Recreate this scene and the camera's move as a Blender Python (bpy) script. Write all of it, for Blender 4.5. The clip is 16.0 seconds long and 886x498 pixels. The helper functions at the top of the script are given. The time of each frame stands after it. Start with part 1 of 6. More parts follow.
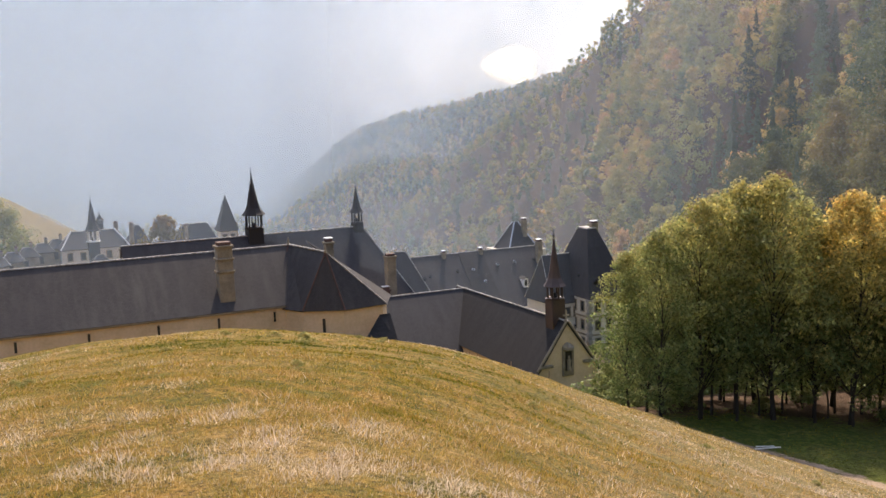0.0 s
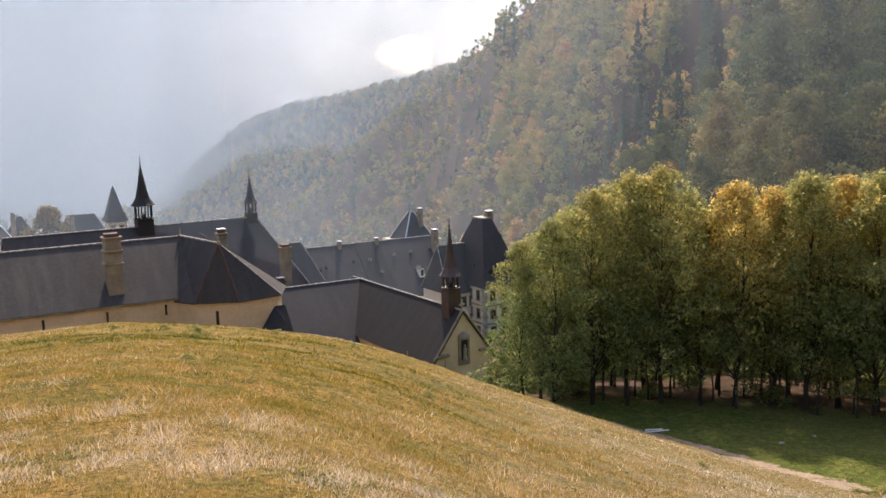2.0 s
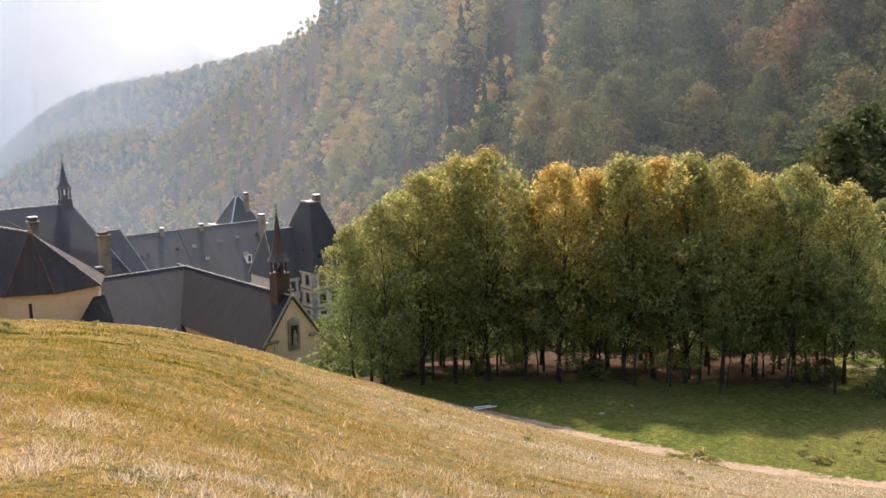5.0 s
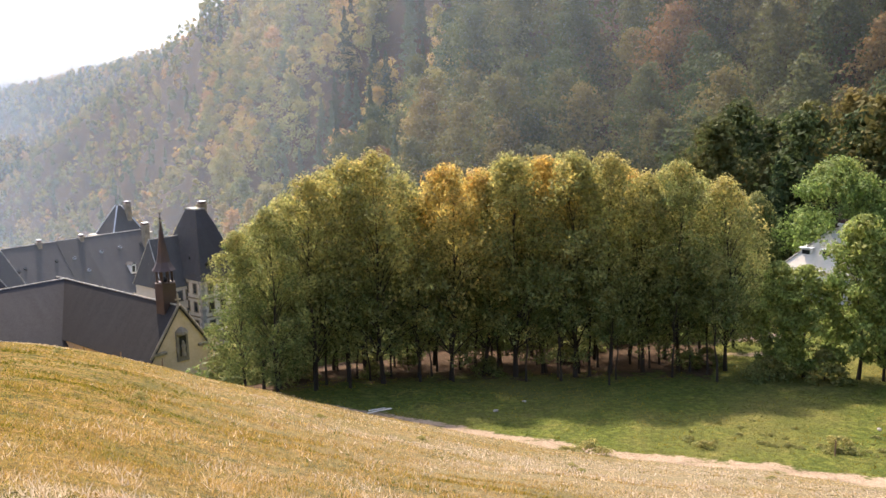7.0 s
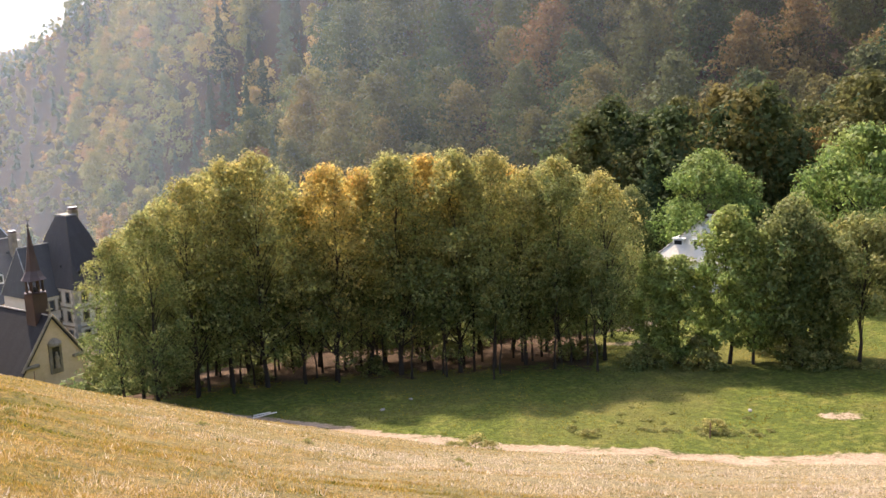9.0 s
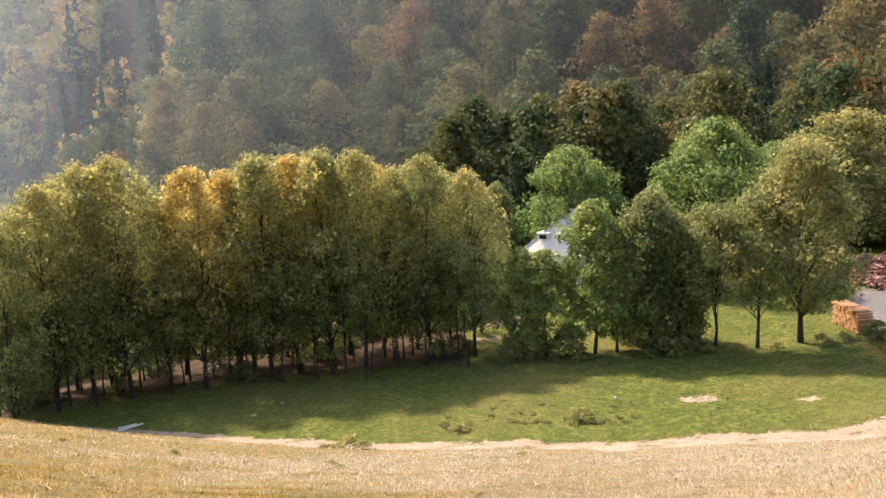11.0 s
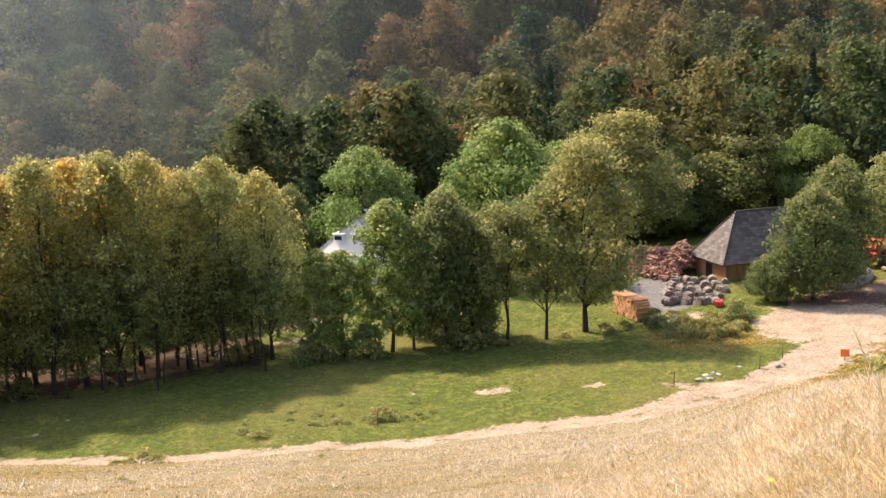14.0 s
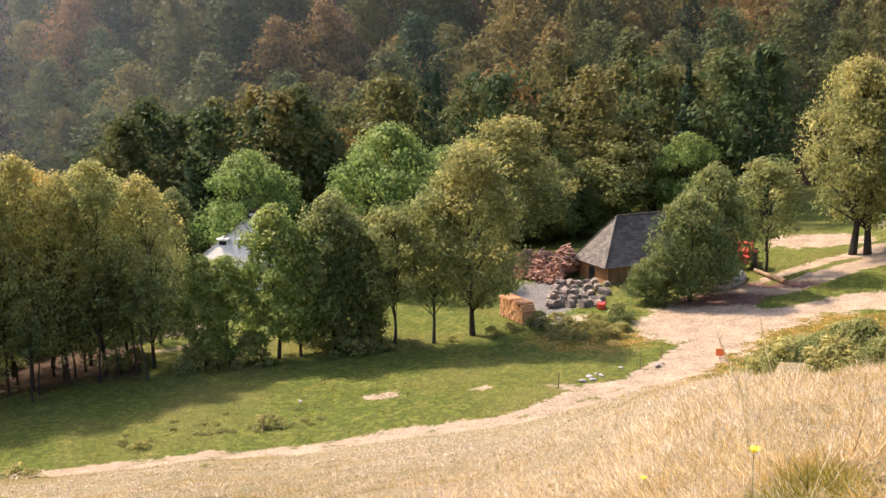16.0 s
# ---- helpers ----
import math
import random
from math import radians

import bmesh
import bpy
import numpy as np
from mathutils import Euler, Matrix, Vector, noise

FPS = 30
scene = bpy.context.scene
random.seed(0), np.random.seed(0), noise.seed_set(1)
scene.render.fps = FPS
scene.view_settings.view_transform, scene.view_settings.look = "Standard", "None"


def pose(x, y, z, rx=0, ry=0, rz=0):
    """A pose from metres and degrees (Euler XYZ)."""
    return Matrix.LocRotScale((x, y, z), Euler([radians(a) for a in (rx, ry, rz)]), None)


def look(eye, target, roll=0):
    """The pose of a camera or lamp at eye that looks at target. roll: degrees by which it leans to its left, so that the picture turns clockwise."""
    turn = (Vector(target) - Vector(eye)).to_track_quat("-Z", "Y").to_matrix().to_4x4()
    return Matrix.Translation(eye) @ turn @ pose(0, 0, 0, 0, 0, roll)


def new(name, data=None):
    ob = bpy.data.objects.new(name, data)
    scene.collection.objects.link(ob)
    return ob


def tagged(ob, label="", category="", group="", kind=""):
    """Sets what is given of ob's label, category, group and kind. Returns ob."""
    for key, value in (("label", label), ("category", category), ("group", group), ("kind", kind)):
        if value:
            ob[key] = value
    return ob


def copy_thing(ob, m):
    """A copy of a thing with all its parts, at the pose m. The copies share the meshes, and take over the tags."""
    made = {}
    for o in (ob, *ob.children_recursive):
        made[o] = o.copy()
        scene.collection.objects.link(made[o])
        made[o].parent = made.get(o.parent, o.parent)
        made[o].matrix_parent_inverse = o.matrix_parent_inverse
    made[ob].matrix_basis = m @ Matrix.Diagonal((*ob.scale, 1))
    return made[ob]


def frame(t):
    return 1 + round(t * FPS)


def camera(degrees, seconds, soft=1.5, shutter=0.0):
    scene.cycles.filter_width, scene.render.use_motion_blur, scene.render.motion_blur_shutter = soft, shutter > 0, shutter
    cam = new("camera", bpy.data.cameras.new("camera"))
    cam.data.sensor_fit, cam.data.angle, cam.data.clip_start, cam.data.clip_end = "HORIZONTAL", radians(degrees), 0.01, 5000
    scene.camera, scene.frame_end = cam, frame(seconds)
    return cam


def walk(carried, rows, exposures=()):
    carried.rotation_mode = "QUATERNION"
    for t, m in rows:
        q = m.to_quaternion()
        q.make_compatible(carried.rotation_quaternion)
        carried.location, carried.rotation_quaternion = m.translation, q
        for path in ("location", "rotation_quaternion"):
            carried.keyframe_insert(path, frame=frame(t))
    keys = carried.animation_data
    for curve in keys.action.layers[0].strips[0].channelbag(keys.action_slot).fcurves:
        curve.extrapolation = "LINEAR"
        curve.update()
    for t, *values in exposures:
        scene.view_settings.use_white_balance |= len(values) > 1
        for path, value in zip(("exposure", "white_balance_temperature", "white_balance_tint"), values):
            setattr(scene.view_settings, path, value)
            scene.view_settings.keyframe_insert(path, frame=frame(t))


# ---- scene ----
# The camera stands on a hillside and is turned by hand from left to right; its eye is at height 0.
LENS = 47.71
ARM = 0.5
TURNS = [
    (0, -0.00, -7.63, 2.17),
    (0.5, -1.20, -7.78, 2.12),
    (1, -2.65, -7.96, 1.98),
    (1.5, -4.21, -8.17, 1.87),
    (2, -5.91, -8.39, 1.67),
    (2.5, -7.44, -8.62, 1.61),
    (3, -9.05, -8.93, 1.53),
    (3.5, -10.63, -9.20, 1.44),
    (4, -12.39, -9.39, 1.30),
    (6.5, -20.47, -9.64, 1.74),
    (7, -22.15, -9.65, 1.95),
    (7.5, -23.76, -9.70, 2.08),
    (8, -25.52, -9.77, 2.19),
    (8.5, -27.18, -9.87, 2.34),
    (9, -29.00, -9.98, 2.40),
    (11.5, -38.72, -10.45, 2.83),
    (12, -40.79, -10.53, 2.86),
    (12.5, -42.65, -10.59, 2.86),
    (13, -44.64, -10.66, 2.74),
    (13.5, -46.45, -10.73, 2.55),
    (14, -48.36, -10.82, 2.21),
    (14.5, -50.06, -10.89, 1.92),
    (15, -51.81, -10.89, 1.73),
    (15.5, -53.29, -10.83, 1.53),
    (16, -54.69, -10.75, 1.25),
]


def eye_row(t, yaw, pitch, roll):
    a = radians(-yaw)
    return t, pose(ARM * math.sin(a), ARM * math.cos(a) - ARM, 0, 90 + pitch, roll, yaw)


cam = camera(LENS, 16.0)
walk(cam, [eye_row(*row) for row in TURNS], exposures=[(0.0, 1.2, 6900, 17), (2.8, 1.24, 6900, 17), (4.0, 1.35, 6900, 17), (6.5, 1.66, 6900, 17), (8.0, 1.73, 6900, 18), (11.5, 1.80, 6900, 18), (16.0, 1.73, 6900, 18)])

# ---- light ----
SUN_AZ, SUN_EL = 5.0, 47.5
sky_world = bpy.data.worlds.new("sky")
scene.world = sky_world
sky_world.use_nodes = True
wn = sky_world.node_tree
sky = wn.nodes.new("ShaderNodeTexSky")
sky.sky_type = "NISHITA"
sky.sun_disc = False
sky.sun_elevation, sky.sun_rotation = radians(SUN_EL), radians(SUN_AZ)
sky.dust_density, sky.air_density, sky.ozone_density = 2.0, 1.0, 0.6
wn.links.new(sky.outputs[0], wn.nodes["Background"].inputs[0])
wn.nodes["Background"].inputs[1].default_value = 0.15
sun_data = bpy.data.lights.new("sun", "SUN")
sun_data.energy, sun_data.angle, sun_data.color = 2.9, radians(2.5), (1.0, 0.91, 0.76)
sun = new("sun", sun_data)
sun.matrix_world = look((0, 0, 0), (-math.sin(radians(SUN_AZ)) * math.cos(radians(SUN_EL)),
                                    -math.cos(radians(SUN_AZ)) * math.cos(radians(SUN_EL)), -math.sin(radians(SUN_EL))))


# ---- materials ----
def material(name, rough=0.8, metal=0.0):
    m = bpy.data.materials.new(name)
    m.use_nodes = True
    b = m.node_tree.nodes["Principled BSDF"]
    b.inputs["Roughness"].default_value, b.inputs["Metallic"].default_value = rough, metal
    return m, m.node_tree, b


def node(tree, kind, **values):
    n = tree.nodes.new(kind)
    for k, v in values.items():
        n.inputs[k.replace("_", " ")].default_value = v
    return n


def ramp(tree, fac, *stops):
    n = tree.nodes.new("ShaderNodeValToRGB")
    while len(n.color_ramp.elements) < len(stops):
        n.color_ramp.elements.new(0.5)
    for e, (p, c) in zip(n.color_ramp.elements, stops):
        e.position, e.color = p, (*c, 1)
    tree.links.new(fac, n.inputs[0])
    return n.outputs[0]


def mixed(tree, fac, a, b, mode="MIX"):
    n = tree.nodes.new("ShaderNodeMix")
    n.data_type, n.blend_type = "RGBA", mode
    for sock, v in ((n.inputs[0], fac), (n.inputs[6], a), (n.inputs[7], b)):
        if isinstance(v, (int, float)):
            sock.default_value = v
        elif isinstance(v, tuple):
            sock.default_value = (*v, 1)
        else:
            tree.links.new(v, sock)
    return n.outputs[2]


def sums(tree, op, a, b):
    n = tree.nodes.new("ShaderNodeMath")
    n.operation = op
    for sock, v in zip(n.inputs, (a, b)):
        if isinstance(v, (int, float)):
            sock.default_value = v
        else:
            tree.links.new(v, sock)
    return n.outputs[0]


def noisy(tree, scale, detail=4.0, where=None, stretch=None, rough=0.6):
    n = node(tree, "ShaderNodeTexNoise", Scale=scale, Detail=detail, Roughness=rough)
    if where is None:
        where = tree.nodes.new("ShaderNodeNewGeometry").outputs["Position"]
    if stretch:
        mp = tree.nodes.new("ShaderNodeMapping")
        mp.inputs["Scale"].default_value = stretch
        tree.links.new(where, mp.inputs[0])
        where = mp.outputs[0]
    tree.links.new(where, n.inputs["Vector"])
    return n.outputs[0]


def bumped(tree, b, height, strength, distance):
    n = node(tree, "ShaderNodeBump", Strength=strength, Distance=distance)
    tree.links.new(height, n.inputs["Height"])
    tree.links.new(n.outputs[0], b.inputs["Normal"])


def plain(name, c1, c2, scale=3.0, rough=0.85, metal=0.0, bump=0.3, stretch=None):
    """Two tones mixed by noise at a coarse and a fine scale, with fine relief."""
    m, t, b = material(name, rough, metal)
    big, fine = noisy(t, scale * 0.3, 3, stretch=stretch), noisy(t, scale * 4, 5, stretch=stretch)
    f = sums(t, "ADD", sums(t, "MULTIPLY", big, 0.65), sums(t, "MULTIPLY", fine, 0.35))
    t.links.new(ramp(t, f, (0.33, c1), (0.66, c2)), b.inputs["Base Color"])
    if bump:
        bumped(t, b, fine, bump, 0.05)
    return m


def slate_material(name, c1, c2, moss, w=0.32, h=0.2):
    """Courses of slates laid in metres along the roof's own UV, with streaks, lichen and odd pale slates."""
    m, t, b = material(name, 0.8)
    b.inputs["Specular IOR Level"].default_value = 0.2
    uv = t.nodes.new("ShaderNodeUVMap").outputs[0]
    brick = node(t, "ShaderNodeTexBrick", Scale=1.0, Mortar_Size=0.012, Bias=0.0, Brick_Width=w, Row_Height=h)
    brick.inputs["Color1"].default_value, brick.inputs["Color2"].default_value = (*c1, 1), (*c2, 1)
    brick.inputs["Mortar"].default_value = tuple(0.55 * v for v in c1) + (1,)
    t.links.new(uv, brick.inputs["Vector"])
    streak = noisy(t, 0.55, 5, uv, (1.6, 0.28, 1))
    patch = noisy(t, 0.12, 4, uv)
    col = mixed(t, ramp(t, streak, (0.45, (0, 0, 0)), (0.72, (0.55, 0.55, 0.55))), brick.outputs[0], moss)
    col = mixed(t, ramp(t, patch, (0.35, (0.0, 0.0, 0.0)), (0.7, (0.5, 0.5, 0.5))), col, tuple(1.25 * v for v in c2))
    t.links.new(col, b.inputs["Base Color"])
    rgh = ramp(t, patch, (0.3, (0.68,) * 3), (0.7, (0.85,) * 3))
    t.links.new(rgh, b.inputs["Roughness"])
    bumped(t, b, brick.outputs["Fac"], -0.35, 0.02)
    return m


def leaf_material(name, *stops, glow=0.5, value=1.0, gloss=0.25, uneven=0.8, mottle=0.16):
    """Foliage: 'tint' picks the tree's colour, each leaf differs a little, and light comes through the blades."""
    m, t, b = material(name, 0.65)
    at = t.nodes.new("ShaderNodeAttribute")
    at.attribute_name = "tint"
    isl = t.nodes.new("ShaderNodeNewGeometry").outputs["Random Per Island"]
    f = sums(t, "ADD", at.outputs["Fac"], sums(t, "MULTIPLY", sums(t, "SUBTRACT", isl, 0.5), mottle))
    col = ramp(t, f, *stops)
    hs = t.nodes.new("ShaderNodeHueSaturation")
    t.links.new(col, hs.inputs["Color"])
    other = sums(t, "FRACT", sums(t, "MULTIPLY", isl, 37.3), 0.0)
    t.links.new(sums(t, "ADD", value * (1.4 - 0.5 * uneven), sums(t, "MULTIPLY", other, uneven * value)), hs.inputs["Value"])
    t.links.new(hs.outputs[0], b.inputs["Base Color"])
    b.inputs["Specular IOR Level"].default_value = gloss
    b.inputs["Roughness"].default_value = 0.75 - 0.5 * gloss
    tr = t.nodes.new("ShaderNodeBsdfTranslucent")
    t.links.new(hs.outputs[0], tr.inputs[0])
    mx = t.nodes.new("ShaderNodeMixShader")
    mx.inputs[0].default_value = glow
    t.links.new(b.outputs[0], mx.inputs[1]), t.links.new(tr.outputs[0], mx.inputs[2])
    t.links.new(mx.outputs[0], t.nodes["Material Output"].inputs[0])
    return m


SLATE = slate_material("slate", (0.040, 0.036, 0.036), (0.055, 0.050, 0.050), (0.072, 0.068, 0.066))
SLATE_OLD = slate_material("old_slate", (0.040, 0.035, 0.034), (0.055, 0.049, 0.047), (0.095, 0.086, 0.074))
# Lighter slate for the wing, darker for the chapel: slope lighting put into colour.
SLATE_LIT_SIDE = slate_material("lit_side_slate", (0.030, 0.029, 0.031), (0.041, 0.040, 0.043), (0.052, 0.050, 0.051))
SLATE_SHADE_SIDE = slate_material("shade_side_slate", (0.018, 0.0165, 0.0165), (0.027, 0.0245, 0.024), (0.036, 0.033, 0.032))
SLATE_DEEP = slate_material("deep_slate", (0.028, 0.025, 0.025), (0.040, 0.036, 0.035), (0.045, 0.044, 0.044))
SHINGLE = slate_material("wooden_shingles", (0.045, 0.037, 0.031), (0.16, 0.135, 0.112), (0.045, 0.038, 0.03), 0.5, 0.3)
LIME = plain("ochre_lime_render", (0.50, 0.355, 0.20), (0.69, 0.51, 0.32), 0.9, 0.92)
PALE = plain("pale_lime_render", (0.54, 0.48, 0.39), (0.68, 0.61, 0.51), 0.9, 0.92)
STONE = plain("weathered_stone", (0.14, 0.11, 0.075), (0.35, 0.28, 0.19), 2.5, 0.93, bump=0.6)
ZINC = plain("pale_zinc", (0.45, 0.46, 0.48), (0.62, 0.63, 0.65), 3, 0.45, 0.5, 0.1)
RIDGE = plain("ridge_tiles", (0.05, 0.047, 0.045), (0.60, 0.56, 0.50), 9, 0.8)
RUST = plain("rust_brown_tiles", (0.06, 0.035, 0.028), (0.14, 0.07, 0.05), 5, 0.85)
COPPER = plain("brown_sheet_metal", (0.055, 0.035, 0.03), (0.10, 0.06, 0.045), 2, 0.5, 0.3, 0.1)
IRON = plain("dark_iron", (0.02, 0.02, 0.022), (0.045, 0.042, 0.04), 5, 0.55, 0.6, 0.1)
PANE = plain("dark_window_glass", (0.012, 0.013, 0.015), (0.03, 0.032, 0.036), 2, 0.12, 0.0, 0)
BARK = plain("bark", (0.014, 0.011, 0.008), (0.042, 0.033, 0.024), 5, 0.95, bump=0.9, stretch=(1, 1, 0.25))
TIMBER = plain("weathered_timber", (0.12, 0.075, 0.04), (0.30, 0.19, 0.10), 4, 0.85, stretch=(4, 4, 0.4))
ORANGE_WOOD = plain("orange_boarding", (0.15, 0.065, 0.03), (0.50, 0.24, 0.09), 6, 0.8, stretch=(5, 5, 0.4))
CUT_WOOD = plain("cut_firewood", (0.42, 0.20, 0.085), (0.62, 0.36, 0.18), 9, 0.9)
GREY_LOG = plain("grey_split_logs", (0.035, 0.022, 0.016), (0.42, 0.34, 0.28), 7, 0.92)
WHITE_WOOD = plain("bleached_plank", (0.55, 0.50, 0.43), (0.75, 0.70, 0.62), 6, 0.9, stretch=(0.5, 5, 5))
LIMESTONE = plain("limestone", (0.19, 0.17, 0.145), (0.40, 0.365, 0.32), 4, 0.93, bump=0.7)
WHITE_PAINT = plain("white_paint", (0.72, 0.71, 0.69), (0.82, 0.81, 0.79), 1.5, 0.7)
RED_PAINT = plain("red_paint", (0.42, 0.03, 0.02), (0.60, 0.06, 0.035), 3, 0.45, bump=0.05)
ORANGE_PAINT = plain("orange_paint", (0.75, 0.13, 0.03), (0.9, 0.2, 0.05), 3, 0.6, bump=0.05)
YELLOW_PETAL = plain("yellow_petals", (0.75, 0.6, 0.02), (0.85, 0.72, 0.05), 30, 0.7, bump=0)
RUBBER = plain("black_rubber", (0.015, 0.015, 0.015), (0.035, 0.034, 0.033), 6, 0.8)

FOLIAGE = ((0.0, (0.038, 0.062, 0.022)), (0.18, (0.074, 0.098, 0.033)), (0.36, (0.136, 0.141, 0.05)),
                     (0.55, (0.215, 0.178, 0.057)), (0.70, (0.30, 0.21, 0.055)), (0.84, (0.33, 0.18, 0.06)), (1.0, (0.22, 0.10, 0.05)))
LEAF = leaf_material("broad_leaves", *FOLIAGE, glow=0.5, value=1.3, gloss=0.2, uneven=1.0, mottle=0.12)
# Kept darker than the near trees: the slope's shaded side goes into this colour.
WOOD_LEAF = leaf_material("forest_leaves", (0.0, (0.028, 0.052, 0.030)), (0.18, (0.05, 0.085, 0.035)), (0.36, (0.09, 0.12, 0.045)), (0.55, (0.15, 0.145, 0.05)),
                          (0.70, (0.23, 0.18, 0.06)), (0.84, (0.26, 0.155, 0.06)), (1.0, (0.21, 0.105, 0.05)), glow=0.4, value=0.6, gloss=0.1, uneven=0.4, mottle=0.06)
# Same foliage colours with a raised value, which adds the backlight on the limes.
LIME_LEAF = leaf_material("backlit_lime_leaves", *FOLIAGE, glow=0.6, value=1.5, gloss=0.25, uneven=1.2, mottle=0.14)
FRESH_LEAF = leaf_material("fresh_green_leaves", (0.0, (0.05, 0.085, 0.022)), (0.18, (0.086, 0.124, 0.034)), (0.36, (0.146, 0.167, 0.048)), (0.6, (0.22, 0.19, 0.055)), (1.0, (0.28, 0.19, 0.05)), glow=0.5, value=1.4, gloss=0.22, uneven=1.2, mottle=0.14)
# Brighter copy of the forest leaves: distance haze put into the leaf colour.
HAZED_LEAF = leaf_material("hazed_beech_leaves", (0.0, (0.042, 0.065, 0.045)), (0.3, (0.10, 0.12, 0.05)), (0.55, (0.21, 0.18, 0.062)), (0.8, (0.30, 0.185, 0.075)), (1.0, (0.25, 0.13, 0.075)), glow=0.4, value=1.25, gloss=0.1, uneven=0.4, mottle=0.06)
DRY = leaf_material("grass_blades", (0.0, (0.055, 0.075, 0.01)), (0.2, (0.125, 0.125, 0.016)), (0.4, (0.205, 0.16, 0.02)), (0.55, (0.30, 0.20, 0.032)), (0.67, (0.33, 0.20, 0.065)),
                    (0.79, (0.43, 0.285, 0.095)), (0.9, (0.48, 0.36, 0.20)), (1.0, (0.57, 0.47, 0.36)), glow=0.32, gloss=0.06, value=0.84, uneven=1.3, mottle=0.14)
# Haze for the sheets: painted thickness and paleness stand in for hazy air.
MIST = bpy.data.materials.new("thin_mist")
MIST.use_nodes = True
mt = MIST.node_tree
amount = mt.nodes.new("ShaderNodeAttribute")
amount.attribute_name = "thickness"
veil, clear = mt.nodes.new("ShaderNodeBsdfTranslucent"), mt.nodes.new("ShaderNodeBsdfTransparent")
paleness = mt.nodes.new("ShaderNodeAttribute")
paleness.attribute_name = "paleness"
mt.links.new(mixed(mt, paleness.outputs["Fac"], (0.18, 0.235, 0.305), (0.50, 0.545, 0.61)), veil.inputs[0])
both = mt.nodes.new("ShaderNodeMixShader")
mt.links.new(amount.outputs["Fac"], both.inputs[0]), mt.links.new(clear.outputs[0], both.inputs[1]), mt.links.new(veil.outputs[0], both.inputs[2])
mt.links.new(both.outputs[0], mt.nodes["Material Output"].inputs[0])


# ---- building blocks ----
def thing(name, at, label, category, group="", kind=""):
    ob = new(name)
    ob.empty_display_size = 0.3
    ob.location = at
    return tagged(ob, label, category, group, kind)


def mesh_of(name, bm, mat):
    me = bpy.data.meshes.new(name)
    bm.to_mesh(me)
    bm.free()
    for m in (mat if isinstance(mat, tuple) else (mat,)):
        me.materials.append(m)
    return me


def part(name, bm, mat, parent=None, label=""):
    """Links a bmesh, built in world metres, as one mesh object under a thing or a part."""
    ob = new(name, mesh_of(name, bm, mat))
    if parent is not None:
        bpy.context.view_layer.update()
        ob.parent = parent
        ob.matrix_parent_inverse = parent.matrix_world.inverted()
    if label:
        ob["label"] = label
    return ob


def box(bm, c, size, rz=0.0, bevel=0.0):
    """A box round c; rz turns it, in degrees."""
    m = Matrix.Translation(c) @ Matrix.Rotation(radians(rz), 4, "Z") @ Matrix.Diagonal((*size, 1))
    made = bmesh.ops.create_cube(bm, size=1, matrix=m)["verts"]
    if bevel:
        edges = list({e for v in made for e in v.link_edges})
        bmesh.ops.bevel(bm, geom=edges, offset=bevel, segments=1, affect="EDGES")


def rod(bm, a, b, r1, r2, n=8):
    """A tapered rod from a to b."""
    a, b = Vector(a), Vector(b)
    m = Matrix.Translation((a + b) / 2) @ (b - a).to_track_quat("Z", "Y").to_matrix().to_4x4()
    bmesh.ops.create_cone(bm, cap_ends=True, segments=n, radius1=r1, radius2=max(r2, 0.001), depth=(b - a).length, matrix=m)


def slab(bm, pts, thick):
    """A roof plane: a flat sheet of that thickness, with UV in metres along the eave and up the slope."""
    uv = bm.loops.layers.uv.verify()
    pts = [Vector(p) for p in pts]
    n = Vector((0, 0, 0))
    for i, p in enumerate(pts):
        n += (p - pts[0]).cross(pts[(i + 1) % len(pts)] - pts[0])
    n.normalize()
    if n.z < 0:
        pts.reverse()
        n.negate()
    along = Vector((0, 0, 1)).cross(n)
    along = along.normalized() if along.length > 0.01 else Vector((1, 0, 0))
    up = n.cross(along)
    top = [bm.verts.new(p) for p in pts]
    low = [bm.verts.new(p - n * thick) for p in pts]
    faces = [bm.faces.new(top), bm.faces.new(low[::-1])]
    k = len(pts)
    for i in range(k):
        faces.append(bm.faces.new((top[i], low[i], low[(i + 1) % k], top[(i + 1) % k])))
    for f in faces:
        for lo in f.loops:
            lo[uv].uv = (lo.vert.co.dot(along), lo.vert.co.dot(up))


def prism(bm, ring, z0, z1):
    """An upright solid over a ring of (x, y)."""
    low = [bm.verts.new((x, y, z0)) for x, y in ring]
    top = [bm.verts.new((x, y, z1)) for x, y in ring]
    bm.faces.new(top), bm.faces.new(low[::-1])
    k = len(ring)
    for i in range(k):
        bm.faces.new((low[i], low[(i + 1) % k], top[(i + 1) % k], top[i]))
    bmesh.ops.recalc_face_normals(bm, faces=bm.faces[:])


def lathe(bm, c, rings, n=8, turn=0.0):
    """A solid of revolution with n sides over rings of (radius, height above c)."""
    uv = bm.loops.layers.uv.verify()
    loops = []
    for r, h in rings:
        loops.append([bm.verts.new((c[0] + r * math.cos(turn + math.tau * i / n), c[1] + r * math.sin(turn + math.tau * i / n), c[2] + h)) for i in range(n)])
    for a, b, (ra, ha), (rb, hb) in zip(loops, loops[1:], rings, rings[1:]):
        for i in range(n):
            f = bm.faces.new((a[i], a[(i + 1) % n], b[(i + 1) % n], b[i]))
            for lo, (k, r, h) in zip(f.loops, ((i, ra, ha), (i + 1, ra, ha), (i + 1, rb, hb), (i, rb, hb))):
                lo[uv].uv = ((k % n) * r * 6.28 / n, h)
    bm.faces.new(loops[0][::-1]), bm.faces.new(loops[-1])


